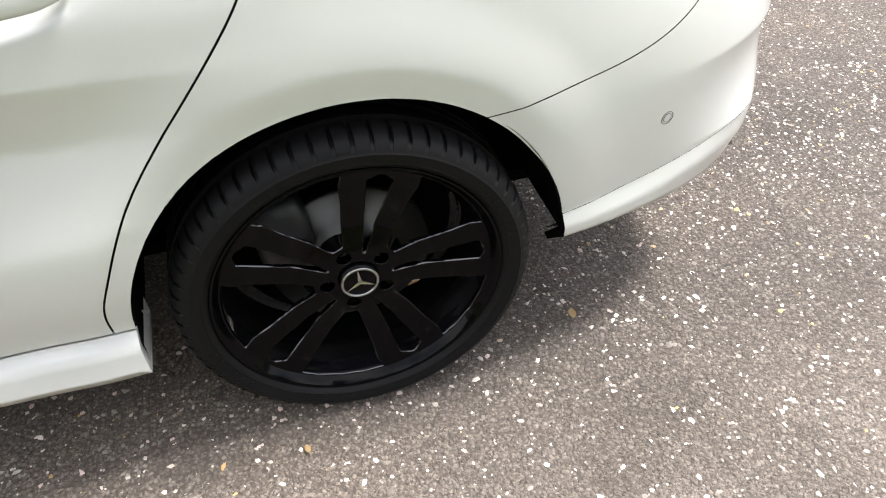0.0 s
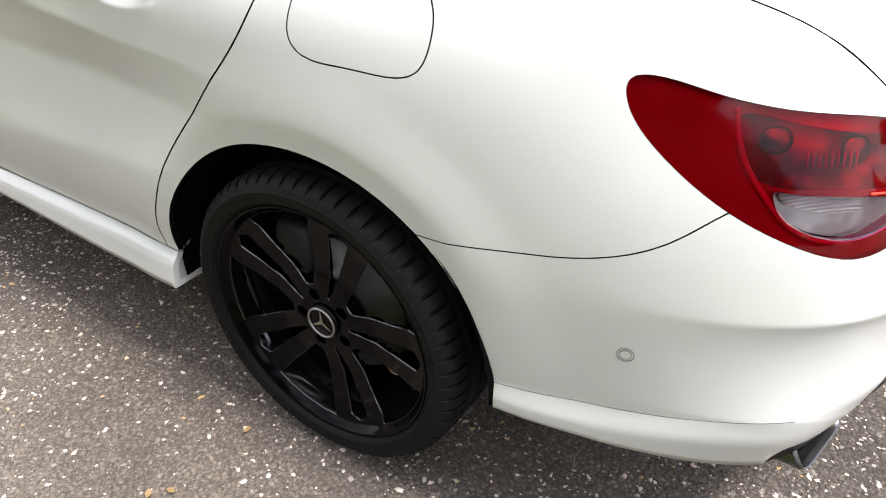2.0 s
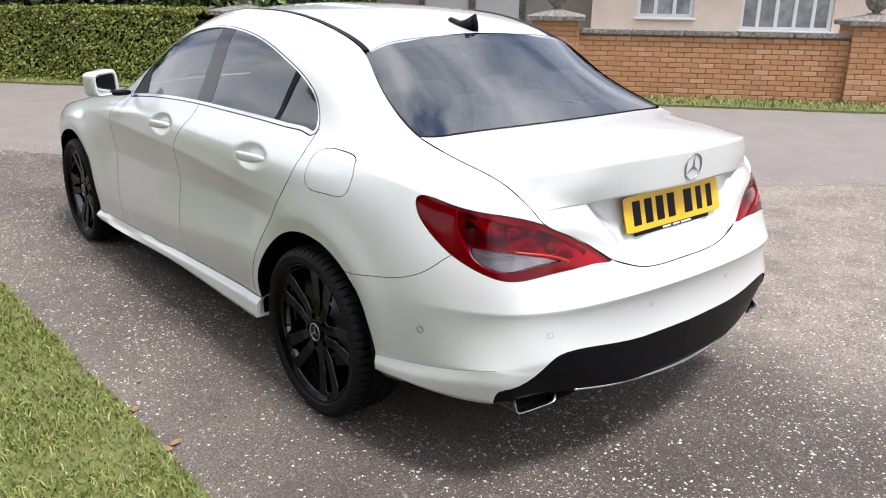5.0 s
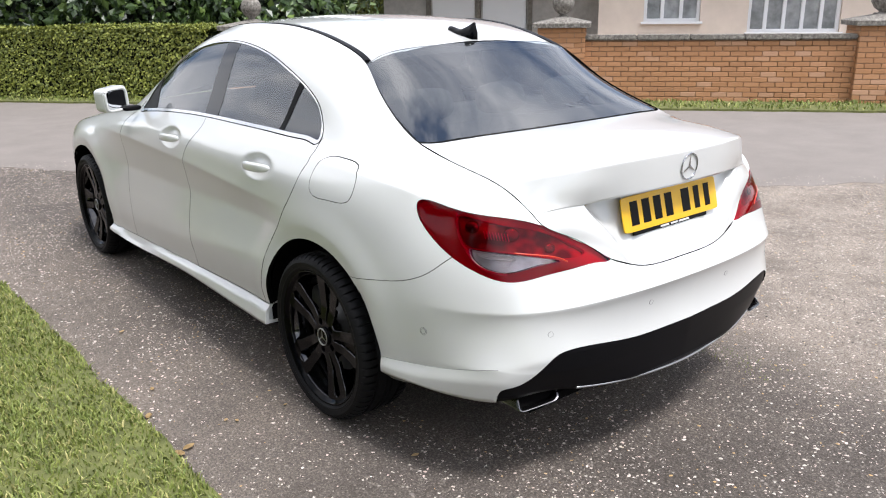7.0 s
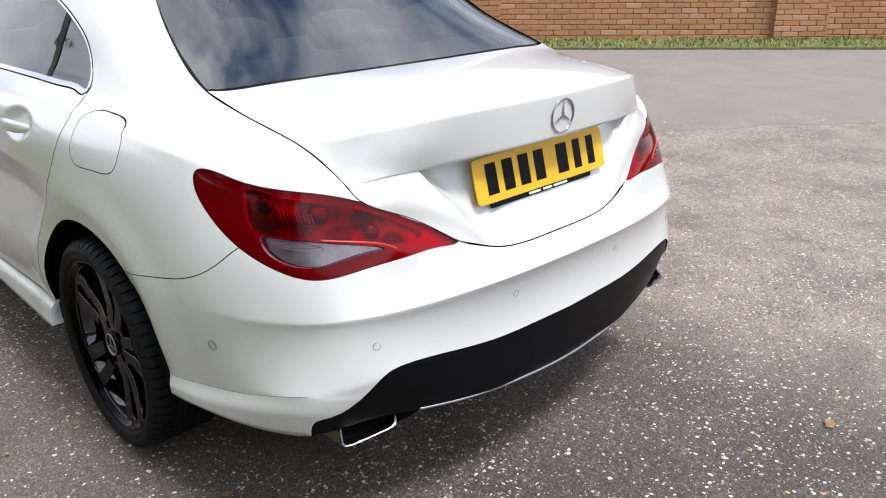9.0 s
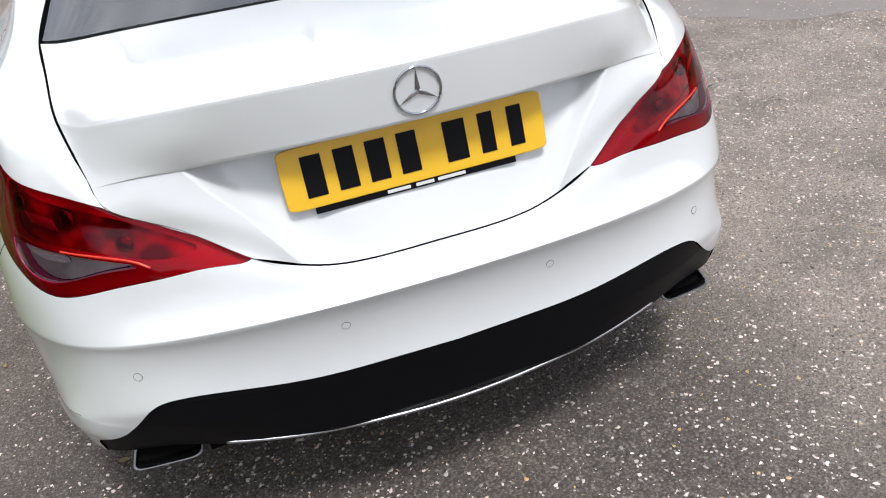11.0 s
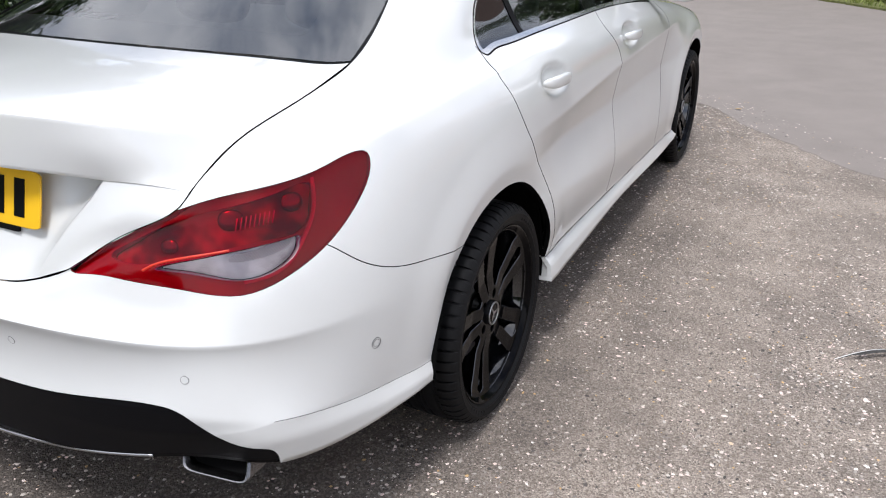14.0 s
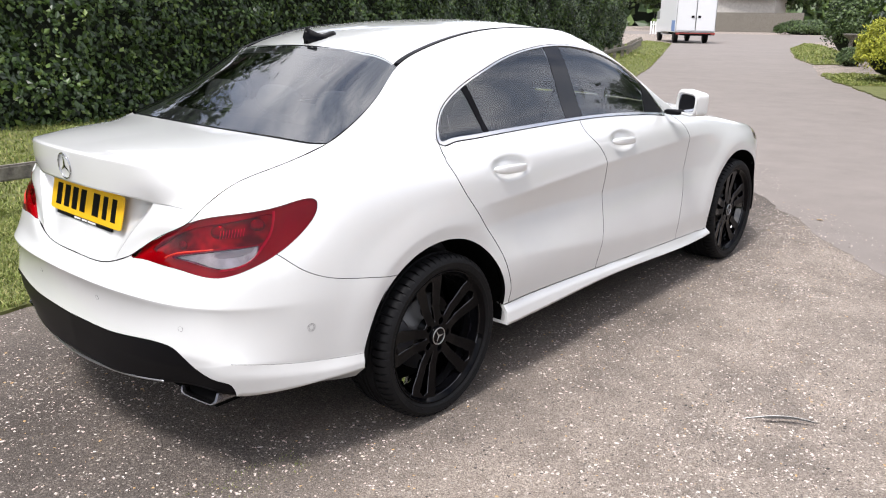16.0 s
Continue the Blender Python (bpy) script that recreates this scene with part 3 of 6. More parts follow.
# hollows behind the door handles
for hy, hz in ((0.392, 0.893), (1.272, 0.902)):
    far = ((flat_net[:, 1] - hy) / 0.126) ** 2 + ((flat_net[:, 2] - hz + (flat_net[:, 1] - hy) * 0.06) / 0.050) ** 2
    flat_net[:, 0] -= 0.017 * (1 - smooth(0.25, 1.0, far)) * (flat_net[:, 0] > 0.7)
u_col = np.tile(STATIONS, net.shape[0])
skin = Skin(flat_net.copy(), np.stack([u_col, flat_net[:, 2], flat_net[:, 0], flat_net[:, 1]], 1), grid_faces(*net.shape[:2]))


def uz(points):
    return [(float(along(x, y)), z) for x, y, z in points]


def side_view(points):
    return [(y - REAR, z) for y, z in points]


car = tagged(new("car"), "white four-door saloon car with black wheels parked on tarmac", "car")
everything = skin.f
for wy in (0.0, 2.699):
    circle = [(wy - REAR + ARCH * math.cos(a), HUB + ARCH * math.sin(a)) for a in np.linspace(0, 2 * math.pi, 96, endpoint=False)]
    _, everything = skin.cut(everything, signed(circle))

# tail lamp
LAMP = rounded(uz([(.762, -.484, .897), (.773, -.49, .872), (.788, -.554, .812), (.795, -.655, .757), (.765, -.735, .722), (.69, -.805, .699), (.60, -.86, .711), (.50, -.885, .718), (.40, -.89, .719), (.345, -.889, .7165), (.36, -.885, .733), (.45, -.848, .786), (.568, -.797, .851), (.65, -.72, .875), (.72, -.58, .893)]), 160)
lamp, everything = skin.split(everything, signed(LAMP), 0.0003)

# side windows: bright surround, panes and pillars
DLO = rounded(side_view([(.102, 1.004), (.119, 1.055), (.163, 1.12), (.226, 1.165), (.31, 1.205), (.385, 1.232), (.557, 1.283), (.75, 1.318), (.95, 1.333), (1.12, 1.327), (1.3, 1.298), (1.45, 1.255), (1.6, 1.188), (1.72, 1.09), (1.80, 1.0), (1.815, .97), (1.76, .968), (1.5, .993), (1.2, 1.010), (1.0, 1.015), (.7, 1.014), (.4, 1.009), (.25, 1.005), (.16, 1.001), (.107, .998)]), 200)
dlo = signed(DLO)
window, everything = skin.split(everything, dlo, 0.0015)
glass_zone, surround = skin.cut(window, lambda e: dlo(e) + 0.007 + 0.006 * (1 - np.clip((e[:, 1] - 1.03) / 0.03, 0, 1)))

# doors
rear_edge = side_view([(.03, 1.15), (.06, 1.06), (.098, 1.0), (.064, .962), (.070, .93), (.097, .87), (.130, .82), (.170, .77), (.243, .68), (.320, .575), (.376, .46), (.398, .40), (.402, .345), (.39, .20)])
mid_edge = side_view([(1.02, 1.45), (1.0, 1.10), (.985, 1.02), (.985, .97), (1.03, .92), (1.09, .86), (1.125, .79), (1.14, .71), (1.135, .62), (1.125, .52), (1.105, .415), (1.09, .334), (1.07, .20)])
front_edge = side_view([(1.70, 1.30), (1.82, 1.0), (1.93, .93), (1.985, .85), (2.0, .75), (2.0, .6), (1.97, .47), (1.94, .35), (1.94, .2)])
sill_line = side_view([(-.2, .345), (.37, .338), (.65, .333), (1.0, .321), (1.45, .303), (1.94, .284), (3.0, .25)])
bumper_line = uz([(.70, .10, .60), (.87, -.1, .603), (.87, -.23, .609), (.866, -.34, .627), (.852, -.45, .647), (.838, -.53, .672), (.820, -.595, .708), (.795, -.655, .757), (.74, -.74, .80), (.55, -.86, .84), (.2, -.95, .85)])


def line_field(points):
    return signed(spline(points, 14), closed=False)


GAP = 0.0017


def where(faces, test):
    """Faces whose middles pass the test on (y, z), and the others."""
    mid = skin.v[faces].mean(1)
    ok = test(mid[:, 1], mid[:, 2])
    return faces[ok], faces[~ok]


tail, ahead = where(everything, lambda y, z: y < 0)
tail_up, bumper = skin.split(tail, line_field(bumper_line), 0.0011)
diffuser_line = uz([(.84, -.845, .10), (.81, -.845, .30), (.778, -.849, .366), (.717, -.853, .378), (.661, -.872, .405), (.621, -.895, .445), (.595, -.915, .472), (.533, -.925, .482), (.327, -.948, .466), (.158, -.96, .460), (0, -.963, .458)])
bumper, diffuser = skin.split(bumper, line_field(diffuser_line), 0.001)
# the thin line over the bumper's lower lip
lip_zone = (skin.e[bumper][:, :, 0].mean(1) > along(.742, -.804))
lip_line = uz([(.70, -.85, .439), (.742, -.804, .436), (.80, -.66, .408), (.848, -.38, .368), (.86, -.2, .35), (.868, 0, .34)])
lip_a, lip_b = skin.split(bumper[lip_zone], line_field(lip_line), 0.0005)
bumper = np.concatenate([bumper[~lip_zone], lip_a, lip_b])
low, high = where(ahead, lambda y, z: (y < 2.69) & (z < 0.62))
sill, low = skin.split(low, line_field(sill_line), GAP)
ahead = np.concatenate([low, high])
below, above = where(ahead, lambda y, z: (z < 1.02) & (y < 2.4))
behind_door, below = skin.split(below, line_field(rear_edge[1:]), GAP)
doors, wing_low = skin.split(below, line_field(front_edge), GAP)
rear_door, front_door = skin.split(doors, line_field(mid_edge), GAP)
rail, nose = where(above, lambda y, z: y < 1.7)
pillar_cut = side_view([(2.30, 1.25), (2.06, 1.03), (1.90, .985), (1.80, .96), (1.6, .93)])
pillar_foot, wing_up = skin.split(nose, line_field(pillar_cut), 0.001)
quarter = np.concatenate([tail_up, behind_door, rail, pillar_foot])
wing = np.concatenate([wing_low, wing_up])
nose_line = uz([(.80, 2.95, .10), (.84, 3.06, .45), (.82, 3.10, .60), (.74, 3.24, .68), (.4, 3.48, .69), (0, 3.53, .69)])
wing, front_bumper = skin.split(wing, lambda e: -line_field(nose_line)(e), GAP)
head_field = signed(rounded(uz([(.80, 2.98, .735), (.78, 3.1, .70), (.66, 3.33, .665), (.45, 3.47, .66), (.42, 3.46, .70), (.60, 3.30, .755), (.74, 3.06, .785)]), 80))
lamp_a, wing = skin.split(wing, head_field, 0.001)
lamp_b, front_bumper = skin.split(front_bumper, head_field, 0.001)

# panes and pillars of the side windows, each line from top to bottom
b_front = side_view([(.995, 1.5), (1.006, 1.32), (1.024, 1.02), (1.03, .9)])
b_rear = side_view([(.885, 1.5), (.887, 1.32), (.893, 1.02), (.895, .9)])
div_rear = side_view([(.20, 1.4), (.285, 1.20), (.352, 1.05), (.372, .9)])
div_front = side_view([(.22, 1.45), (.313, 1.22), (.380, 1.05), (.400, .9)])
mirror_edge = side_view([(1.70, 1.3), (1.63, 1.06), (1.60, 1.0), (1.58, .9)])
aft, fore = skin.cut(glass_zone, line_field(b_front))
front_pane, mirror_foot = skin.cut(fore, line_field(mirror_edge))
aft, b_pillar = skin.cut(aft, line_field(b_rear))
aft, rear_pane = skin.cut(aft, line_field(div_front))
quarter_pane, divider = skin.cut(aft, line_field(div_rear))

# lamp segments
REVERSE = rounded(uz([(.536, -.859, .745), (.545, -.856, .749), (.585, -.837, .760), (.65, -.798, .773), (.707, -.742, .781), (.738, -.693, .786), (.744, -.687, .786), (.747, -.690, .780), (.747, -.700, .762), (.735, -.736, .738), (.706, -.776, .726), (.674, -.802, .726), (.631, -.825, .735), (.586, -.843, .742), (.545, -.857, .744)]), 110)
CORE = rounded(uz([(.425, -.862, .757), (.445, -.854, .773), (.55, -.82, .822), (.637, -.765, .850), (.708, -.676, .870), (.730, -.628, .876), (.737, -.622, .872), (.745, -.634, .845), (.751, -.65, .815), (.748, -.675, .795), (.707, -.742, .788), (.65, -.798, .780), (.585, -.837, .768), (.53, -.860, .753), (.47, -.867, .748)]), 120)
INSERT = rounded(uz([(.655, -.789, .770), (.665, -.785, .771), (.707, -.742, .778), (.736, -.695, .783), (.741, -.697, .778), (.735, -.716, .768), (.70, -.765, .758), (.662, -.795, .757), (.655, -.798, .758)]), 60)
reverse_lens, lamp = skin.split(lamp, signed(REVERSE), 0.0008)
core_lens, lamp = skin.cut(lamp, signed(CORE))
ribbed, reverse_lens = skin.cut(reverse_lens, signed(INSERT))

whole = np.concatenate([quarter, bumper, diffuser, sill, rear_door, front_door, wing, front_bumper, lamp_a, lamp_b, surround, b_pillar, front_pane, rear_pane, quarter_pane, divider, mirror_foot, lamp, reverse_lens, ribbed, core_lens])
# filler flap, on one side only
FLAP = rounded([(y - REAR, z) for y, z in ((-.012, .970), (-.10, .978), (-.185, .966), (-.212, .945), (-.222, .905), (-.214, .868), (-.195, .853), (-.10, .846), (-.015, .850), (.008, .870), (.012, .91), (.004, .95))], 90)
flap, flap_side = skin.split(quarter, signed(FLAP), 0.0012)
cut_normals = skin.normals(np.concatenate([whole, flap, flap_side]))


def both(name, faces, mat, label="", depth=0.014, push=0.0, rim_mat=None):
    return [panel(name, skin.v, faces, cut_normals, mat, car, label, depth, m, push, 0.0, rim_mat) for m in (False, True)]


def joined(name, faces, mat, label="", depth=0.014, push=0.0):
    """One panel that crosses the middle of the car."""
    nn = cut_normals.copy()
    middle = skin.v[:, 0] < 1e-6
    nn[middle, 0] = 0
    v = np.concatenate([skin.v, skin.v * (-1, 1, 1)])
    n = np.concatenate([nn, nn * (-1, 1, 1)])
    remap = np.arange(len(v))
    remap[np.where(middle)[0] + len(skin.v)] = np.where(middle)[0]
    return panel(name, v, remap[np.concatenate([faces, faces[:, ::-1] + len(skin.v)])], n, mat, car, label, depth, False, push)


panel("side_panel", skin.v, quarter, cut_normals, PAINT, car, "white painted steel rear wing and roof rail")
panel("side_panel", skin.v, flap_side, cut_normals, PAINT, car, "white painted steel rear wing with a filler opening", mirror=True)
panel("filler_flap", skin.v, flap, cut_normals, PAINT, car, "white painted filler flap", mirror=True)
# added black shell under the skin, for the shade seen through the joints
for m in (False, True):
    panel("inner_shell", skin.v, np.concatenate([quarter, bumper, diffuser, rear_door, front_door, wing, front_bumper]), cut_normals, VOID, car, "added black shell standing in for shade behind the bodywork", 0.0, m, -0.022)
both("rear_door", rear_door, PAINT)
both("front_door", front_door, PAINT)
both("sill", sill, PAINT, rim_mat=PAINT)
# closed ends of the sills, in the wheel openings
for wy in (0.0, 2.699):
    used = skin.v[np.unique(sill)]
    ends = used[np.abs(np.hypot(used[:, 1] - wy, used[:, 2] - HUB) - ARCH) < .0015]
    ends = ends[np.argsort(ends[:, 2])]
    for m in (1, -1):
        bm = bmesh.new()
        pair_rows = [(bm.verts.new((m * x, y, z)), bm.verts.new((m * (x - .045), y + (.012 if wy < 1 else -.012), z + .004))) for x, y, z in ends]
        for (p0, q0), (p1, q1) in zip(pair_rows[:-1], pair_rows[1:]):
            bm.faces.new((p0, p1, q1, q0))
        part("sill_end", bm, PAINT, car, smooth=False)
both("front_wing", wing, PAINT)
joined("rear_bumper", bumper, PAINT, "white painted rear bumper")
joined("diffuser", diffuser, TRIM_BLACK, "black plastic lower bumper panel", push=-0.004)
joined("front_bumper", front_bumper, PAINT)
both("window_trim", surround, CHROME, "bright chrome window surround", 0.008, 0.002)
both("front_window", front_pane, SIDE_GLASS, "tinted window glass", 0.004, -0.004)
both("rear_window", rear_pane, SIDE_GLASS, "tinted window glass", 0.004, -0.004)
both("quarter_window", quarter_pane, SIDE_GLASS, "tinted window glass", 0.004, -0.004)
both("pillar_trim", b_pillar, PIANO_BLACK, "gloss black pillar trim", 0.004, -0.003)
both("window_divider", divider, TRIM_BLACK, "", 0.004, -0.002)
both("mirror_foot", mirror_foot, TRIM_BLACK, "", 0.004, -0.002)
both("headlamp", np.concatenate([lamp_a, lamp_b]), CLEAR_LENS, "clear headlamp lens")
TUBES = []


def lamp_tube(name, line, r, mat, parent, m, depth, label=""):
    """A moulded light guide that lies along the lamp, so far under its skin."""
    pts = [Vector(q) - Vector((.55 * q[0], q[1] - REAR, .12)).normalized() * depth for q in spline(line, 8)]
    TUBES.append((name, [(q.x * m, q.y, q.z) for q in pts], r, mat, parent, label))


RAIL = [(.733, -.619, .878), (.743, -.630, .853), (.752, -.650, .818), (.752, -.680, .784), (.745, -.722, .745), (.722, -.763, .726), (.69, -.794, .720)]
AMBER_LINE = [(.517, -.868, .741), (.535, -.859, .752), (.565, -.846, .762), (.61, -.823, .771), (.66, -.790, .7785)]
for tail_side in (False, True):
    m = -1 if tail_side else 1
    tail_lamp = panel("tail_lamp", skin.v, np.concatenate([lamp, core_lens]), cut_normals, RED_GLASS, car, "red plastic tail lamp lens", 0.016, tail_side, 0.0, 0.0, LAMP_RED)
    panel("reversing_lens", skin.v, np.concatenate([reverse_lens, ribbed]), cut_normals, CLEAR_GLASS, tail_lamp, "clear reversing lamp lens", 0.004, tail_side, -0.0005)
    panel("lamp_back", skin.v, lamp, cut_normals, LAMP_RED, tail_lamp, "red inner lamp shell", 0.012, tail_side, -0.010)
    panel("brake_reflector", skin.v, core_lens, cut_normals, LAMP_DARK, tail_lamp, "dark brake lamp reflector", 0.0, tail_side, -0.024)
    panel("reversing_reflector", skin.v, reverse_lens, cut_normals, LAMP_SILVER, tail_lamp, "silver reversing reflector", 0.0, tail_side, -0.022)
    panel("ribbed_insert", skin.v, ribbed, cut_normals, LAMP_RIBS, tail_lamp, "pale ribbed insert of the reversing lamp", 0.006, tail_side, -0.014)
    lamp_tube("light_guide", RAIL, .0042, LAMP_GUIDE, tail_lamp, m, .0095, "bright curved light guide")
    lamp_tube("indicator_guide", AMBER_LINE, .0024, LAMP_AMBER, tail_lamp, m, .0012, "orange-red indicator guide")

# ---- the car: panels across the middle ----
TOP_LINE = spline(ROW_TOP, 60)


def top_between(y0, y1, n, inset=0.0035):
    """The edge of the side panel between two places along the car, a joint's width further in."""
    upper_edge = TOP_LINE[np.argmax(TOP_LINE[:, 2] > 1.0):]
    start = np.argmax(upper_edge[:, 1] >= y0)
    stop = start + np.argmax(upper_edge[start:, 1] >= y1)
    line = even(upper_edge[start:stop + 1], n)
    line[:, 0] -= inset
    return line


def centre_panel(name, rows, counts, mat, label, creases=(), depth=0.014, across=40, push=0.0):
    """A panel from rows that each run from the middle to the side; both halves are one mesh."""
    half = columns([r if isinstance(r, np.ndarray) else even(spline(r, 30), across) for r in rows], counts, creases)
    full = np.concatenate([half[:, :0:-1] * (-1, 1, 1), half], 1)
    r, c, _ = full.shape
    sk = Skin(full.reshape(-1, 3), np.zeros((r * c, 2)), grid_faces(r, c))
    return panel(name, sk.v, sk.f, sk.normals(sk.f), mat, car, label, depth, False, push)


def spanned(side, middle, n_rows, power=2.2):
    """Rows across the car from a middle line to a side line."""
    side, middle = even(np.array(side), n_rows), even(spline(middle, 30), n_rows)
    rows = []
    for a, b in zip(middle, side):
        rows.append([(b[0] * k, a[1] + (b[1] - a[1]) * k ** 2, a[2] + (b[2] - a[2]) * k ** power) for k in np.linspace(0, 1, 9)])
    return rows


# lower face: each row in two lengths, which meet in the ridge beside the number plate
LID_FACE = [
    ([(0, -.914, .6645), (.2, -.911, .6725), (.262, -.9045, .6880)], [(.262, -.9045, .6880), (.30, -.8965, .7020), (.338, -.884, .724)]),
    ([(0, -.889, .712), (.15, -.888, .712), (.25, -.884, .715), (.285, -.895, .722)], [(.285, -.895, .722), (.33, -.885, .737), (.372, -.874, .744)]),
    ([(0, -.850, .80), (.2, -.848, .80), (.31, -.844, .80), (.342, -.867, .80)], [(.342, -.867, .80), (.40, -.862, .80), (.463, -.842, .80)]),
    ([(0, -.830, .845), (.25, -.826, .845), (.353, -.822, .846), (.384, -.848, .848)], [(.384, -.848, .848), (.47, -.836, .850), (.562, -.801, .851)]),
    ([(0, -.815, .894), (.25, -.810, .892), (.385, -.806, .889), (.414, -.8335, .8885)], [(.414, -.8335, .8885), (.50, -.812, .887), (.585, -.790, .883)]),
    ([(0, -.9105, .9095), (.2, -.898, .907), (.33, -.866, .900), (.416, -.8350, .8915)], [(.416, -.8350, .8915), (.50, -.8140, .8895), (.588, -.790, .886)]),
]
LID_DECK = [
    [(0, -.913, .962), (.2, -.901, .961), (.35, -.868, .953), (.46, -.829, .943), (.53, -.782, .930), (.570, -.742, .922), (.598, -.700, .932)],
    [(0, -.915, 1.014), (.2, -.902, 1.013), (.35, -.870, 1.007), (.46, -.820, .994), (.52, -.769, .979), (.565, -.710, .963), (.612, -.640, .960)],
    [(0, -.908, 1.021), (.2, -.895, 1.020), (.35, -.862, 1.014), (.46, -.810, 1.001), (.52, -.757, .985), (.567, -.694, .969), (.615, -.622, .965)],
    [(0, -.80, 1.031), (.2, -.79, 1.031), (.4, -.740, 1.023), (.54, -.655, 1.003), (.620, -.572, .976)],
    [(0, -.6, 1.042), (.25, -.59, 1.04), (.45, -.54, 1.03), (.56, -.495, 1.016), (.628, -.475, .998)],
    [(0, -.405, 1.047), (.3, -.395, 1.046), (.5, -.372, 1.041), (.6, -.350, 1.037), (.635, -.325, 1.036)],
]
edge_rear = TOP_LINE[(TOP_LINE[:, 0] > 0.33) & (TOP_LINE[:, 1] < -.31)]


def lid_rows(shift=(0, 0, 0)):
    rows = []
    for row in LID_FACE + LID_DECK:
        face_row = isinstance(row, tuple)
        pts = row[0] + row[1][1:] if face_row else row
        near = edge_rear[np.argmin(np.linalg.norm(edge_rear - np.array(pts[-1]), axis=1))]
        end = (near[0] - (0.0046 if near[2] > 0.88 else 0.0022), near[1] - (0.002 if near[2] < 0.9 else 0), near[2] + 0.001)
        if face_row:
            line = np.concatenate([even(spline(row[0], 30), 40), even(spline(row[1][:-1] + [end], 30), 27)[1:]])
        else:
            dense = spline(pts[:-1] + [end], 60)
            k = int(np.argmin(np.abs(dense[:, 0] - .417)))
            line = np.concatenate([even(dense[:k + 1], 40), even(dense[k:], 27)[1:]])
        rows.append(line + np.array(shift))
    return rows


LID_STEPS = [6, 8, 6, 5, 5, 8, 8, 4, 10, 12, 12]
boot_lid = centre_panel("boot_lid", lid_rows(), LID_STEPS, PAINT, "white painted boot lid with a raised lip", creases=(4, 5, 7, 8))
# the same black stand-in for shade under the lid
centre_panel("inner_shell", lid_rows(), LID_STEPS, VOID, "added black shell standing in for shade behind the boot lid", creases=(4, 5, 7, 8), depth=0, push=-0.02)
REAR_GLASS = [
    [(0, -.392, 1.050), (.3, -.382, 1.049), (.5, -.360, 1.045), (.6, -.338, 1.041), (.632, -.312, 1.041)],
    [(0, -.13, 1.195), (.3, -.125, 1.188), (.5, -.09, 1.168), (.592, -.10, 1.128)],
    [(0, .105, 1.325), (.3, .112, 1.318), (.48, .115, 1.292), (.540, .110, 1.266)],
]
rear_glass = centre_panel("rear_windscreen", REAR_GLASS, [16, 16], GLASS, "tinted rear windscreen", depth=0.004)
half_g = columns([even(spline(r, 30), 60) for r in REAR_GLASS], [20, 20])
full_g = np.concatenate([half_g[:, :0:-1] * (-1, 1, 1), half_g], 1) - np.array((0, -.004, .009))
r_g, c_g, _ = full_g.shape
gi, gj = np.meshgrid(np.arange(r_g), np.arange(c_g), indexing="ij")
g_side, g_low, g_high = (1 - np.abs(gj - (c_g - 1) / 2) / ((c_g - 1) / 2)) * .60, gi / (r_g - 1) * .68, (1 - gi / (r_g - 1)) * .68
inner_e = np.minimum(np.minimum(g_side - .10, g_low - .065), g_high - .012)
band = inner_e - .045
for edge_a, edge_b in ((g_side - .10, g_low - .065), (g_side - .10, g_high - .012)):
    round_r = .07
    band = np.minimum(band, round_r - .045 - np.hypot(np.clip(round_r - edge_a, 0, None), np.clip(round_r - edge_b, 0, None)))
frit_skin = Skin(full_g.reshape(-1, 3), band.reshape(-1, 1).repeat(2, 1), grid_faces(r_g, c_g))
frit_faces, _ = frit_skin.cut(frit_skin.f, lambda e: e[:, 0].copy())
panel("glass_border", frit_skin.v, frit_faces, frit_skin.normals(frit_faces), FRIT, rear_glass, "black printed border of the glass", 0.0)
roof_edge = top_between(.115, 1.25, 40, 0.031)
roof = centre_panel("roof", spanned(roof_edge, [(0, .110, 1.329), (0, .30, 1.375), (0, .55, 1.412), (0, .9, 1.432), (0, 1.2, 1.424), (0, 1.42, 1.388)], 9), [5] * 8, PAINT, "white painted roof panel")
centre_panel("windscreen", spanned(top_between(1.26, 1.97, 30), [(0, 1.43, 1.384), (0, 1.78, 1.235), (0, 2.13, 1.02)], 7), [5] * 6, GLASS, "clear windscreen glass", depth=0.004)
centre_panel("bonnet", spanned(top_between(1.99, 3.12, 40), [(0, 2.15, 1.005), (0, 2.6, .968), (0, 3.1, .89), (0, 3.42, .78)], 9), [5] * 8, PAINT, "white painted bonnet")


def bar(line, width, height, m=1):
    """A flat-topped moulding along a line, as a bmesh; m = -1 mirrors it across the car."""
    bm = bmesh.new()
    rings = []
    for k, q in enumerate(line):
        d = Vector(line[min(k + 1, len(line) - 1)]) - Vector(line[max(k - 1, 0)])
        side = d.cross(Vector((0, 0, 1))).normalized() * width / 2
        up = Vector((0, 0, height))
        c = Vector(q)
        rings.append([bm.verts.new((v.x * m, v.y, v.z)) for v in (c - side - up, c - side + up, c + side + up, c + side - up)])
    for a, b in zip(rings[:-1], rings[1:]):
        for k in range(4):
            bm.faces.new((a[k], a[(k + 1) % 4], b[(k + 1) % 4], b[k]))
    bm.faces.new(rings[0]), bm.faces.new(rings[-1][::-1])
    bmesh.ops.recalc_face_normals(bm, faces=bm.faces)
    return bm


for m in (1, -1):
    part("roof_strip", bar([(x, y, z - 0.001) for x, y, z in top_between(.125, 1.25, 40, 0.017)], 0.0255, 0.004, m), TRIM_BLACK, car, "black rubber roof strip", smooth=False)

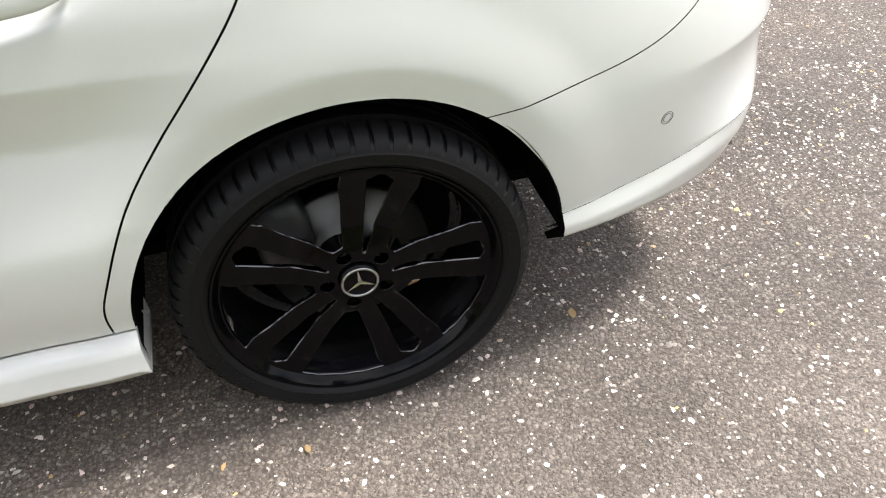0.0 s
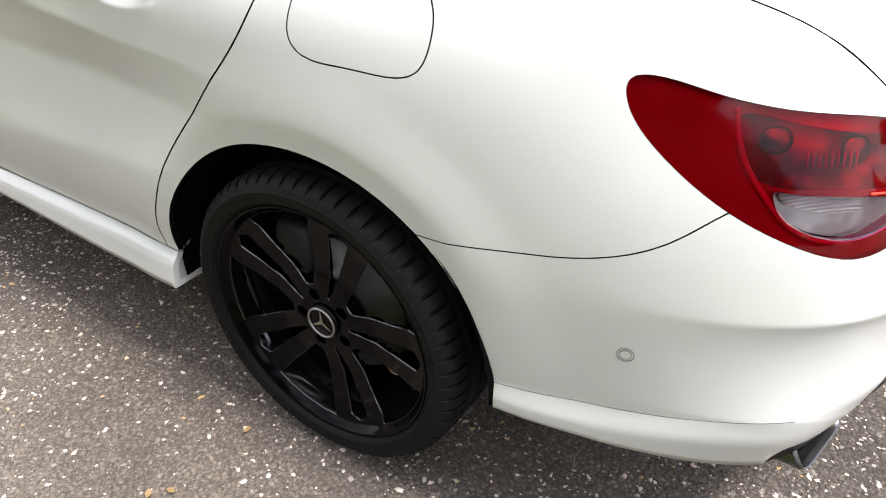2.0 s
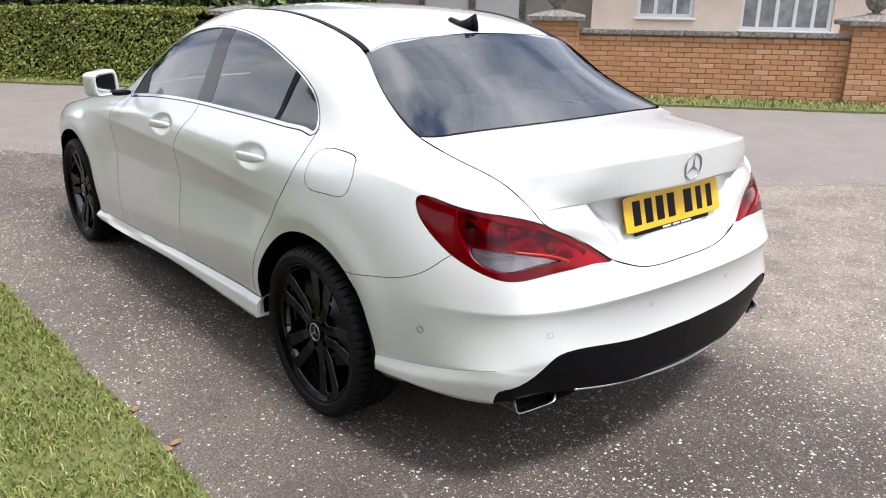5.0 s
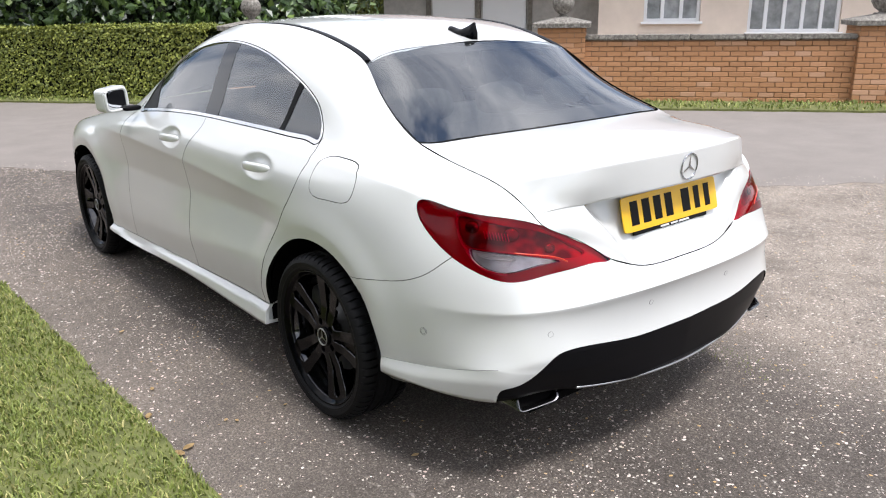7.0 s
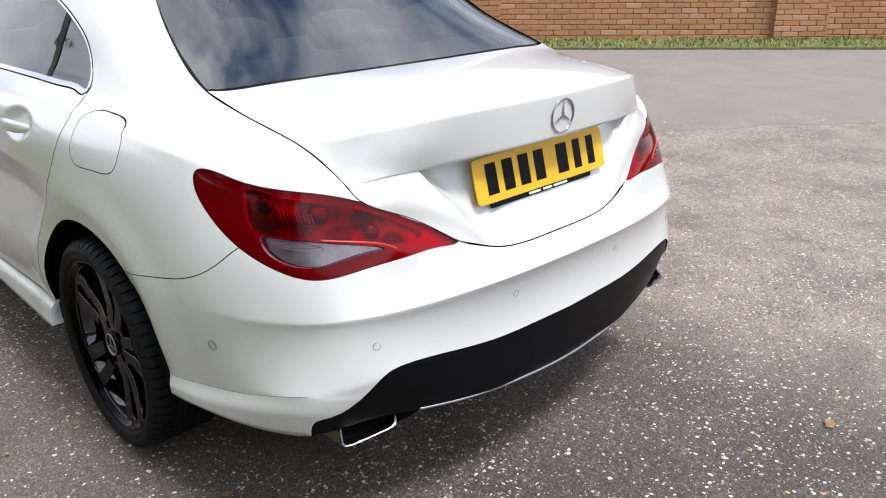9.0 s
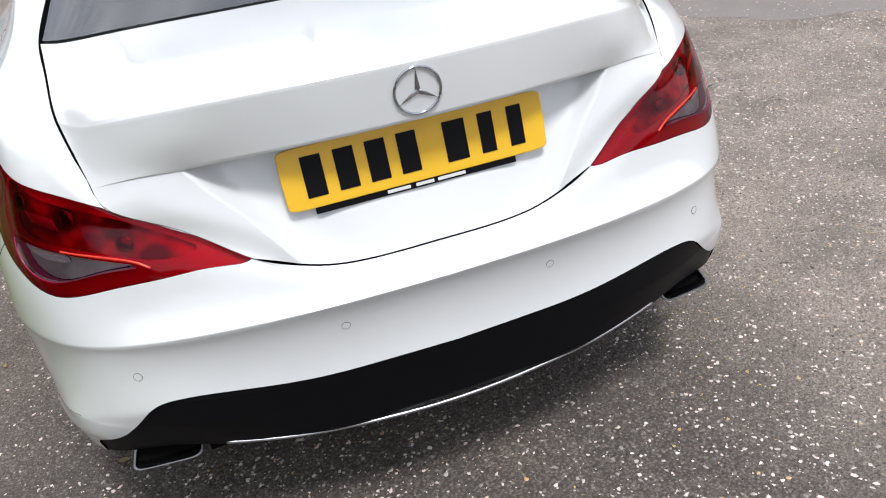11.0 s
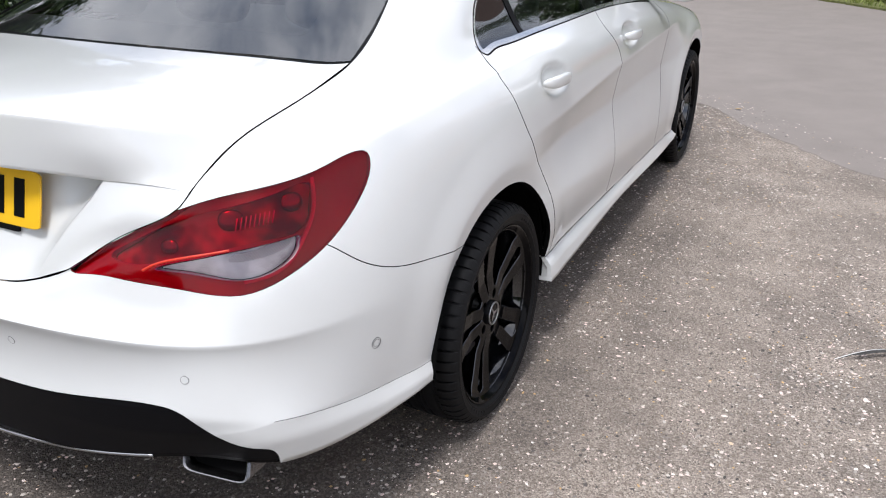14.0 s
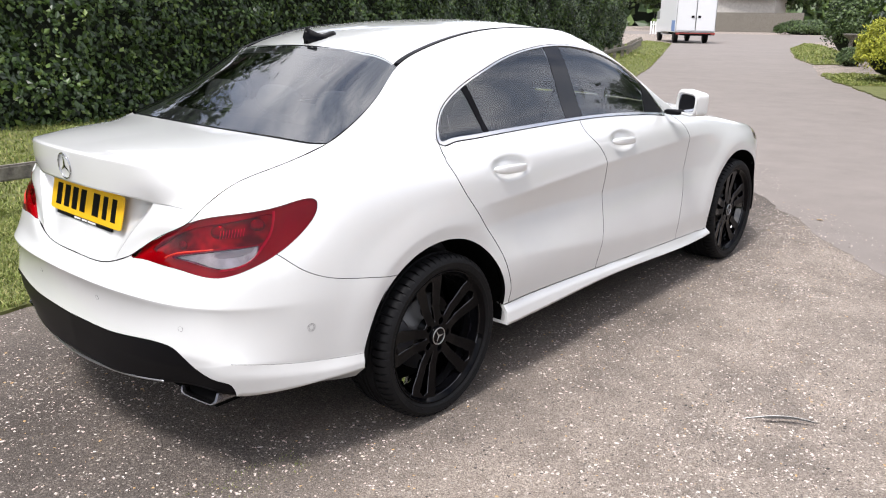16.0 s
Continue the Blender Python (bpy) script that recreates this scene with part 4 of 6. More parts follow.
# ---- the car: fittings ----
def lathe(profile, steps, axis="x", closed=False):
    """Turns (radius, along) points about an axis; returns a bmesh."""
    bm = bmesh.new()
    rings = []
    for k in range(steps):
        a = 2 * math.pi * k / steps
        ca, sa = math.cos(a), math.sin(a)
        rings.append([bm.verts.new((h, r * ca, r * sa) if axis == "x" else (r * ca, r * sa, h)) for r, h in profile])
    n = len(profile)
    for k in range(steps):
        a, b = rings[k], rings[(k + 1) % steps]
        for i in range(n if closed else n - 1):
            bm.faces.new((a[i], a[(i + 1) % n], b[(i + 1) % n], b[i]))
    bmesh.ops.recalc_face_normals(bm, faces=bm.faces)
    return bm


def superbox(c, half, power=3.5, rings=14, segs=28):
    """A rounded block: a superellipsoid round c."""
    bm = bmesh.new()
    f = lambda w, e: math.copysign(abs(w) ** e, w)
    e = 2 / power
    rows = []
    for i in range(1, rings):
        v = -math.pi / 2 + math.pi * i / rings
        rows.append([bm.verts.new((c[0] + half[0] * f(math.cos(v), e) * f(math.cos(u), e), c[1] + half[1] * f(math.cos(v), e) * f(math.sin(u), e), c[2] + half[2] * f(math.sin(v), e))) for u in np.linspace(0, 2 * math.pi, segs, endpoint=False)])
    lo, hi = bm.verts.new((c[0], c[1], c[2] - half[2])), bm.verts.new((c[0], c[1], c[2] + half[2]))
    for a, b in zip(rows[:-1], rows[1:]):
        for k in range(segs):
            bm.faces.new((a[k], a[(k + 1) % segs], b[(k + 1) % segs], b[k]))
    for k in range(segs):
        bm.faces.new((lo, rows[0][(k + 1) % segs], rows[0][k]))
        bm.faces.new((hi, rows[-1][k], rows[-1][(k + 1) % segs]))
    return bm


def moved(bm, m):
    bmesh.ops.transform(bm, matrix=m, verts=bm.verts)
    return bm


def tube(points, r, sides=8, closed=False):
    """A round bar along points."""
    bm = bmesh.new()
    pts = [Vector(p) for p in points]
    n = len(pts)
    rings = []
    for k, p in enumerate(pts):
        d = (pts[(k + 1) % n] - pts[k - 1]) if closed else pts[min(k + 1, n - 1)] - pts[max(k - 1, 0)]
        side = d.cross(Vector((0, 0, 1)) if abs(d.normalized().z) < 0.9 else Vector((1, 0, 0))).normalized()
        up = side.cross(d).normalized()
        rad = r[k] if isinstance(r, (list, tuple)) else r
        rings.append([bm.verts.new(p + side * rad * math.cos(a) + up * rad * math.sin(a)) for a in np.linspace(0, 2 * math.pi, sides, endpoint=False)])
    for k in range(n if closed else n - 1):
        a, b = rings[k], rings[(k + 1) % n]
        for i in range(sides):
            bm.faces.new((a[i], a[(i + 1) % sides], b[(i + 1) % sides], b[i]))
    if not closed:
        bm.faces.new(rings[0]), bm.faces.new(rings[-1][::-1])
    bmesh.ops.recalc_face_normals(bm, faces=bm.faces)
    return bm


for t_name, t_line, t_r, t_mat, t_parent, t_label in TUBES:
    part(t_name, tube(t_line, t_r, 8), t_mat, t_parent, t_label)


def star_badge(size, thick):
    """A ring with three tapered arms, in the xz plane, facing -y."""
    ring = tube([(size * math.cos(a), 0, size * math.sin(a)) for a in np.linspace(0, 2 * math.pi, 48, endpoint=False)], thick, 8, True)
    for k in range(3):
        a = math.pi / 2 + k * 2 * math.pi / 3
        d, s = Vector((math.cos(a), 0, math.sin(a))), Vector((-math.sin(a), 0, math.cos(a)))
        base = [ring.verts.new(v) for v in (s * size * 0.13 - d * size * 0.02, -s * size * 0.13 - d * size * 0.02, d * size * 0.97)]
        mid_v = ring.verts.new(d * size * 0.05 + Vector((0, -thick * 1.3, 0)))
        for i in range(3):
            ring.faces.new((base[i], base[(i + 1) % 3], mid_v))
    bmesh.ops.recalc_face_normals(ring, faces=ring.faces)
    return ring


# ---- wheels ----
def tyre_mesh():
    """Rubber with grooves round the tread and slots across its shoulders."""
    profile = [(.252, .093), (.256, .102), (.262, .1075), (.2645, .1100), (.2660, .1102), (.2675, .1096), (.276, .1132), (.284, .1128), (.2855, .1136), (.287, .1122), (.290, .111), (.301, .104), (.3085, .094), (.3125, .078), (.3130, .058), (.3065, .056), (.3065, .047), (.3135, .045), (.3138, .018), (.3075, .016), (.3075, .006), (.3138, .004)]
    full = profile + [(r, -x) for r, x in profile[::-1]]
    bm = bmesh.new()
    rings = []
    pitches = 64
    for k in range(pitches):
        for off, cutin in ((0.0, 0), (0.74, 0), (0.77, 1), (0.97, 1)):
            a = 2 * math.pi * (k + off) / pitches
            ring = []
            for r, x in full:
                depth = 0.008 if cutin and r > 0.3055 and abs(x) > 0.05 else (0.003 if cutin and 0.3 < r < 0.3055 else 0)
                ring.append(bm.verts.new((x, (r - depth) * math.cos(a), (r - depth) * math.sin(a))))
            rings.append(ring)
    n = len(full)
    for k in range(len(rings)):
        a, b = rings[k], rings[(k + 1) % len(rings)]
        for i in range(n - 1):
            bm.faces.new((a[i], b[i], b[i + 1], a[i + 1]))
    bmesh.ops.recalc_face_normals(bm, faces=bm.faces)
    # raised bars of moulded writing on the outer wall
    for start, count, high, step in ((10, 6, .012, 4.4), (190, 6, .012, 4.4), (62, 9, .005, 2.4), (108, 12, .005, 2.2), (236, 10, .005, 2.3), (300, 9, .007, 3.2)):
        for k in range(count):
            a = radians(start + k * step)
            bmesh.ops.create_cube(bm, size=1, matrix=Matrix.Rotation(a, 4, "X") @ Matrix.LocRotScale((.1128, .2755, 0), None, (.0022, high, high * (.35 if k % 3 else .6))))
    return bm


def spoke_skin():
    """The dished wheel face with its five windows, five slots and five bolt wells cut out."""
    radii = np.concatenate([np.linspace(.030, .07, 8), np.linspace(.078, .200, 20), np.linspace(.205, .246, 11)])
    turns = np.linspace(0, 2 * math.pi, 361)[:-1]
    v, e = [], []
    for r in radii:
        h = np.interp(r, [.03, .06, .12, .21, .246], [.074, .075, .070, .081, .089])
        for a in turns:
            v.append((h, r * math.cos(a), r * math.sin(a)))
            e.append((r * math.cos(a), r * math.sin(a)))
    c = len(turns)
    faces = []
    for i in range(len(radii) - 1):
        for j in range(c):
            a, b = i * c + j, i * c + (j + 1) % c
            faces += [(a, a + c, b + c), (a, b + c, b)]
    sk = Skin(np.array(v), np.array(e), np.array(faces))
    f, fields = sk.f, []
    window = [(.080, -.010), (.080, .010), (.12, .029), (.17, .053), (.205, .066), (.221, .079), (.231, .044), (.2350, 0), (.231, -.044), (.221, -.079), (.205, -.066), (.17, -.053), (.12, -.029)]
    slot = [(.060, -.0022), (.060, .0022), (.10, .0065), (.217, .0215), (.228, .004), (.228, -.004), (.217, -.0215), (.10, -.0065)]
    well = [(.056 + .0125 * math.cos(a), .0125 * math.sin(a)) for a in np.linspace(0, 2 * math.pi, 20, endpoint=False)]
    for k in range(5):
        for shape, off in ((window, 36), (slot, 0), (well, 36)):
            a = radians(72 * k + off)
            turned = [(x * math.cos(a) - y * math.sin(a), x * math.sin(a) + y * math.cos(a)) for x, y in shape]
            field = signed(turned)
            fields.append(field)
            _, f = sk.cut(f, field)
            a_side, b_side = sk.cut(f, lambda e: field(e) - 0.0013)
            f = np.concatenate([a_side, b_side])
    return sk, f, fields


WHEEL_PARTS = []


def make_wheel(m, turn):
    """A wheel with its tyre; its outer face looks along +x before the pose m. turn: degrees."""
    hub = new("wheel")
    hub.parent = car
    hub.matrix_basis = m @ pose(0, 0, 0, turn, 0, 0)
    tagged(hub, "black alloy wheel with a road tyre")
    if not WHEEL_PARTS:
        tyre = part("tyre", tyre_mesh(), RUBBER, hub, "black rubber road tyre")
        tyre.data.polygons.foreach_set("use_smooth", [True] * len(tyre.data.polygons))
        tyre.data.set_sharp_from_angle(angle=radians(35))
        rim = part("rim", lathe([(.2525, .096), (.2545, .100), (.2530, .103), (.2485, .101), (.2455, .092), (.236, .086), (.234, .078)], 96), GLOSS_BLACK, hub, "gloss black rim flange")
        barrel = part("barrel", lathe([(.234, .078), (.230, .062), (.216, .03), (.212, -.09), (.225, -.10)], 96), BARREL, hub, "shiny black rim barrel")
        sk, f, fields = spoke_skin()
        face = panel("spokes", sk.v, f, sk.normals(f), GLOSS_BLACK, hub, "gloss black twin spokes", 0.034, drop=0.0022)
        mid_f = sk.v[f].mean(1)[:, 1:3]
        # faces along the openings take the painted glint
        near_edge = np.min([fl(mid_f) for k, fl in enumerate(fields) if k % 3 < 2], 0) < 0.0014
        face.data.materials.append(EDGE_GLINT)
        face.data.polygons.foreach_set("material_index", [int(q) for q in near_edge] + [0] * (len(face.data.polygons) - len(f)))
        disc = part("brake_disc", lathe([(.05, -.012), (.145, -.012), (.145, .012), (.085, .012), (.08, .035), (.05, .035)], 64), BRAKE, hub, "grey steel brake disc")
        shield = part("dust_shield", lathe([(.0001, -.062), (.205, -.062), (.209, -.066), (.0001, -.070)], 48), VOID, hub, "black brake dust shield")
        caliper = part("brake_caliper", superbox((-.005, -.105, .085), (.04, .05, .075), 4), CALIPER, hub, "grey cast brake caliper")
        cap = part("centre_cap", lathe([(0.0001, .082), (.030, .082), (.035, .0805), (.0355, .07)], 40), GLOSS_BLACK, hub, "black centre cap")
        badge = part("cap_badge", moved(star_badge(.0315, .0024), pose(.0835, 0, 0, 0, 0, 90)), STEEL, hub, "silver ring with three arms")
        bolts = []
        for k in range(5):
            a = radians(72 * k + 36)
            bolts.append(part("wheel_bolt", moved(lathe([(.0001, .058), (.0085, .058), (.0095, .054), (.0095, .03)], 6), pose(0, .056 * math.cos(a), .056 * math.sin(a))), STEEL, hub, "", smooth=False))
        WHEEL_PARTS.extend([tyre, rim, barrel, face, disc, shield, caliper, cap, badge, *bolts])
    else:
        for o in WHEEL_PARTS:
            c = o.copy()
            scene.collection.objects.link(c)
            c.parent = hub
    return hub


TRACK = 0.776
make_wheel(pose(-TRACK, 0, 0.312, 0, 0, 180), 4)
make_wheel(pose(TRACK, 0, 0.312), 32)
make_wheel(pose(-TRACK, 2.699, 0.312, 0, 0, 180), 35)
make_wheel(pose(TRACK, 2.699, 0.312), 20)

# wheel housings and the underside
for m in (1, -1):
    for wy in (0, 2.699):
        bm = bmesh.new()
        rows = []
        for a in np.linspace(radians(-10), radians(180), 36):
            rows.append([bm.verts.new((m * x, wy + r * math.cos(a), HUB + r * math.sin(a))) for x, r in ((.868, ARCH + .004), (.84, ARCH + .012), (.55, ARCH + .012), (.53, .2))])
        for a, b in zip(rows[:-1], rows[1:]):
            for i in range(3):
                bm.faces.new((a[i], a[i + 1], b[i + 1], b[i]))
        part("wheel_housing", bm, VOID, car, "black wheel arch liner")
bm = bmesh.new()
bmesh.ops.create_cube(bm, size=1, matrix=Matrix.LocRotScale((0, 1.30, .215), None, (1.08, 4.1, .03)))
bmesh.ops.create_cube(bm, size=1, matrix=Matrix.LocRotScale((0, 1.35, .215), None, (1.60, 1.75, .03)))
part("underbody", bm, VOID, car, "black underbody tray", smooth=False)

# ---- mirrors and handles ----
for m in (1, -1):
    swing = Matrix.Translation((.940 * m, 1.795, 1.036)) @ Matrix.Rotation(radians(-20 * m), 4, "Z") @ Matrix.Rotation(radians(4 * m), 4, "Y")
    shell = superbox((0, .022, 0), (.070, .052, .062), 6, 20, 36)
    for v in shell.verts:
        v.co.y = max(v.co.y, -.012)
        v.co.z *= 1 - .12 * v.co.x * m / .1
    mirror = part("door_mirror", moved(shell, swing), PAINT, car, "white painted door mirror")
    part("mirror_glass", moved(superbox((0, -.014, 0), (.058, .003, .050), 6, 8, 32), swing), MIRROR, mirror, "mirror glass")
    rim_loop = [(.062 * math.copysign(abs(math.cos(a)) ** .42, math.cos(a)), -.016, .053 * math.copysign(abs(math.sin(a)) ** .42, math.sin(a))) for a in np.linspace(0, 2 * math.pi, 44, endpoint=False)]
    part("mirror_rim", moved(tube(rim_loop, .0075, 6, True), swing), PAINT, mirror)
    part("mirror_stalk", superbox((0.862 * m, 1.79, .988), (.048, .022, .014), 3), TRIM_BLACK, mirror, "black mirror arm")
    for hy, hz in ((0.392, 0.893), (1.272, 0.902)):
        grip = superbox((0, 0, 0), (.0115, .104, .0175), 3.0, 10, 28)
        for v in grip.verts:
            v.co.x -= 0.016 * (v.co.y / .098) ** 4
            v.co.z += v.co.y * -0.05
        part("door_handle", moved(grip, pose(0.893 * m, hy, hz - .001, 0, 0, 0) @ Matrix.Diagonal((m, 1, 1, 1))), PAINT, car, "white door handle")

# ---- tail fittings ----
# mirror bowls and fluted bars in the tail lamps
for tail_lamp in [o for o in car.children if o.name.startswith("tail_lamp")]:
    m = 1 if sum(v.co.x for v in tail_lamp.data.vertices) > 0 else -1
    for (x, y, z), r, yaw in (((.548, -.824, .778), .017, 20), ((.640, -.755, .822), .024, 38), ((.716, -.668, .842), .022, 58)):
        part("mirror_bowl", moved(superbox((0, 0, 0), (r, .006, r * .85), 2.2, 10, 24), Matrix.Translation((x * m, y, z)) @ Matrix.Rotation(radians(yaw * m), 4, "Z") @ Matrix.Rotation(radians(-18), 4, "X")), LAMP_BOWL, tail_lamp, "dark mirror bowl")
    for k in range(9):
        f = k / 8
        at = Vector((.655 + .045 * f, -.762 + .052 * f, .806 + .006 * f))
        part("flute", tube([(at.x * m, at.y, at.z), ((at.x + .004) * m, at.y + .004, at.z + .024)], .0013, 6), LAMP_GUIDE, tail_lamp)
plate_pose = Matrix.Translation((0, -.8575, .8295)) @ Euler((radians(-14.2), 0, 0)).to_matrix().to_4x4()
number_plate = part("number_plate", moved(superbox((0, 0, 0), (.26, .0022, .0575), 16, 10, 56), plate_pose), YELLOW, car, "yellow number plate")
CHARS = [(-.2175, .038), (-.1565, .038), (-.0965, .038), (-.036, .038), (.058, .044), (.122, .030), (.182, .030)]
for cx, w in CHARS:
    bm = bmesh.new()
    bmesh.ops.create_cube(bm, size=1, matrix=plate_pose @ Matrix.LocRotScale((cx + .018, -.0028, .001), None, (w, .0012, .077)))
    part("black_bar", bm, TRIM_BLACK, number_plate, "", smooth=False)
holder = bmesh.new()
bmesh.ops.create_cube(holder, size=1, matrix=plate_pose @ Matrix.LocRotScale((-.01, .005, -.052), None, (.40, .008, .036)))
plate_holder = part("plate_holder", holder, TRIM_BLACK, car, "black plastic plate holder", smooth=False)
for cx, w in ((-.050, .045), (.002, .036), (.056, .056)):
    bm = bmesh.new()
    bmesh.ops.create_cube(bm, size=1, matrix=plate_pose @ Matrix.LocRotScale((cx, .0005, -.0635), None, (w, .002, .006)))
    part("pale_bar", bm, PALE, plate_holder, "", smooth=False)
part("boot_badge", moved(star_badge(.0425, .0026), Matrix.Translation((0, -.9145, .963)) @ Euler((radians(3), 0, 0)).to_matrix().to_4x4()), BADGE, car, "chrome ring badge with three arms")
chrome_line = spline([(-.49, -.897, .333), (-.36, -.925, .317), (-.2, -.944, .305), (0, -.954, .300), (.2, -.944, .305), (.36, -.925, .317), (.49, -.897, .333)], 12)
part("bumper_strip", tube([tuple(p) for p in chrome_line], .0042, 8), STEEL, car, "chrome strip along the bumper edge")
SENSORS = [(.611, -.889, .535), (.228, -.974, .561), (.836, -.573, .514)]
skin_uz = skin.e[:, :2]
for m in (1, -1):
    for sx, sy, sz in SENSORS:
        k = int(np.argmin(np.hypot(skin_uz[:, 0] - float(along(sx, sy)), skin_uz[:, 1] - sz) + 1e3 * (np.abs(cut_normals[:, 0]) + np.abs(cut_normals[:, 1]) < .1)))
        out = Vector(cut_normals[k] * (m, 1, 1))
        at = Vector(skin.v[k] * (m, 1, 1)) + out * .0006
        lay = Matrix.Translation(at) @ out.to_track_quat("X", "Z").to_matrix().to_4x4()
        part("parking_sensor", moved(lathe([(.0001, .0002), (.0078, .0002), (.0079, -.004)], 28), lay), PAINT, car, "white parking sensor", smooth=False)
        part("sensor_ring", moved(lathe([(.0079, -.004), (.0080, .0003), (.0087, .0003), (.0088, -.004)], 28), lay), GREY_PLASTIC, car, "thin grey sensor ring", smooth=False)
        if sy > -.8:
            part("sensor_collar", moved(lathe([(.0120, -.004), (.0122, .0004), (.0129, .0004), (.0130, -.004)], 32), lay), GREY_PLASTIC, car, "", smooth=False)
    # exhaust tip: a flattened pipe mouth with a rolled lip
    outline = []
    for a in np.linspace(0, 2 * math.pi, 40, endpoint=False):
        cx, cz = math.copysign(abs(math.cos(a)) ** .34, math.cos(a)), math.copysign(abs(math.sin(a)) ** .34, math.sin(a))
        outline.append((cx, cz))
    bm = bmesh.new()
    rows = []
    for scale, back in ((.90, .12), (.90, .012), (.94, .002), (1.0, 0), (1.04, .006), (1.04, .13)):
        ring = []
        for cx, cz in outline:
            x = .604 + cx * .071 * scale + cz * -.010
            ring.append(bm.verts.new((x * m, -.868 + (x - .49) * .20 + back + cz * .020, .321 + cz * .0235 * scale + (.604 - x) * .07)))
        rows.append(ring)
    for a, b in zip(rows[:-1], rows[1:]):
        for k in range(40):
            bm.faces.new((a[k], a[(k + 1) % 40], b[(k + 1) % 40], b[k]))
    bmesh.ops.recalc_face_normals(bm, faces=bm.faces)
    inside_ring = [tuple(v.co) for v in rows[1]]
    exhaust = part("exhaust_tip", bm, DARK_STEEL, car, "dark brushed steel exhaust tip", smooth=False)
    # black face that closes the pipe a little way in
    bm = bmesh.new()
    bm.faces.new([bm.verts.new((x, y + .014, z)) for x, y, z in inside_ring])
    part("baffle", bm, VOID, exhaust, "black face closing the inside of the tip", smooth=False)
# roof aerial
fin = bmesh.new()
rows = []
for s in np.linspace(0, 1, 12):
    y = .275 - .150 * s
    h = .018 + .058 * max(0, (s - .35) / .65) ** 1.3 if s < .97 else .03
    w = .034 * (1 - abs(s - .45) * .9)
    base_z = np.interp(y, [.12, .28], [1.330, 1.368])
    rows.append([fin.verts.new((x, y - k * .012 * s, base_z + z)) for x, z, k in ((-w, -.01, 0), (-w * .75, .012, 0), (-.005, h, 1), (.005, h, 1), (w * .75, .012, 0), (w, -.01, 0))])
for a, b in zip(rows[:-1], rows[1:]):
    for k in range(5):
        fin.faces.new((a[k], a[k + 1], b[k + 1], b[k]))
fin.faces.new(rows[0]), fin.faces.new(rows[-1])
bmesh.ops.recalc_face_normals(fin, faces=fin.faces)
part("roof_aerial", fin, GLOSS_BLACK, car, "black shark-fin aerial")

# ---- inside the car ----
def seat(x, y):
    s = part("car_seat", superbox((x, y, .55), (.25, .26, .09), 4), SEAT, car, "dark grey car seat")
    back = superbox((x, 0, 0), (.245, .075, .33), 3.5)
    part("seat_back", moved(back, pose(0, y - .30, .86, -14, 0, 0)), SEAT, s)
    part("head_rest", moved(superbox((x, 0, 0), (.135, .055, .085), 3), pose(0, y - .40, 1.235, -8, 0, 0)), SEAT, s)


seat(-.37, 1.20), seat(.37, 1.20)
part("rear_bench", superbox((0, .42, .54), (.62, .26, .10), 5), SEAT, car, "dark grey rear bench")
part("bench_back", moved(superbox((0, 0, 0), (.60, .07, .30), 5), pose(0, .06, .80, -24, 0, 0)), SEAT, car)
for x in (-.38, 0, .38):
    part("rear_head_rest", moved(superbox((x, 0, 0), (.12, .045, .06), 3), pose(0, -.03, 1.115, -20, 0, 0)), SEAT, car)
part("parcel_shelf", superbox((0, -.20, 1.0), (.60, .17, .012), 6), SHELF_CLOTH, car, "pale grey parcel shelf")
part("dashboard", superbox((0, 1.88, .92), (.72, .22, .10), 4), SEAT, car, "black dashboard")
part("steering_wheel", moved(tube([(.18 * math.cos(a), 0, .18 * math.sin(a)) for a in np.linspace(0, 2 * math.pi, 40, endpoint=False)], .016, 8, True), pose(.37, 1.62, .96, -25, 0, 0)), TRIM_BLACK, car, "black steering wheel")
part("centre_console", superbox((0, 1.35, .52), (.11, .5, .12), 5), SEAT, car)

# ---- ground ----
from mathutils import geometry


def wobble(p, amount, scale):
    return amount * noise.noise(Vector((p[0] * scale, p[1] * scale, 3.7)))


def sheet(name, outline, z, mat, label, step=0.12, rough_edge=0.0, kind="structure", category=""):
    """A flat piece of ground with an uneven edge."""
    bm = bmesh.new()
    pts = []
    for a, b in zip(outline, outline[1:] + outline[:1]):
        d = math.dist(a, b)
        n = max(1, min(160, int(d / step)))
        for k in range(n):
            p = (a[0] + (b[0] - a[0]) * k / n, a[1] + (b[1] - a[1]) * k / n)
            pts.append((p[0] + wobble(p, rough_edge, 2.3) + wobble(p, rough_edge * .6, 9.0), p[1] + wobble((p[1], p[0]), rough_edge, 2.3)))
    cell = geometry.delaunay_2d_cdt([Vector(q) for q in pts], [(k, (k + 1) % len(pts)) for k in range(len(pts))], [], 1, 1e-5)
    top = [bm.verts.new((v.x, v.y, z)) for v in cell[0]]
    for tri in cell[2]:
        bm.faces.new([top[k] for k in tri])
    if z > 0.001:
        rim = [(bm.verts.new((x, y, z)), bm.verts.new((x, y, -0.01))) for x, y in pts]
        for (a, b), (c, d) in zip(rim, rim[1:] + rim[:1]):
            bm.faces.new((a, b, d, c))
    for f in bm.faces:
        f.normal_update()
        if f.normal.z < -.5:
            f.normal_flip()
    return tagged(part(name, bm, mat, smooth=False), label, category or name, kind=kind)


sheet("ground", [(-600, -600), (600, -600), (600, 600), (-600, 600)], 0, ASPHALT, "weathered tarmac set with pale stone chippings", step=1e9)
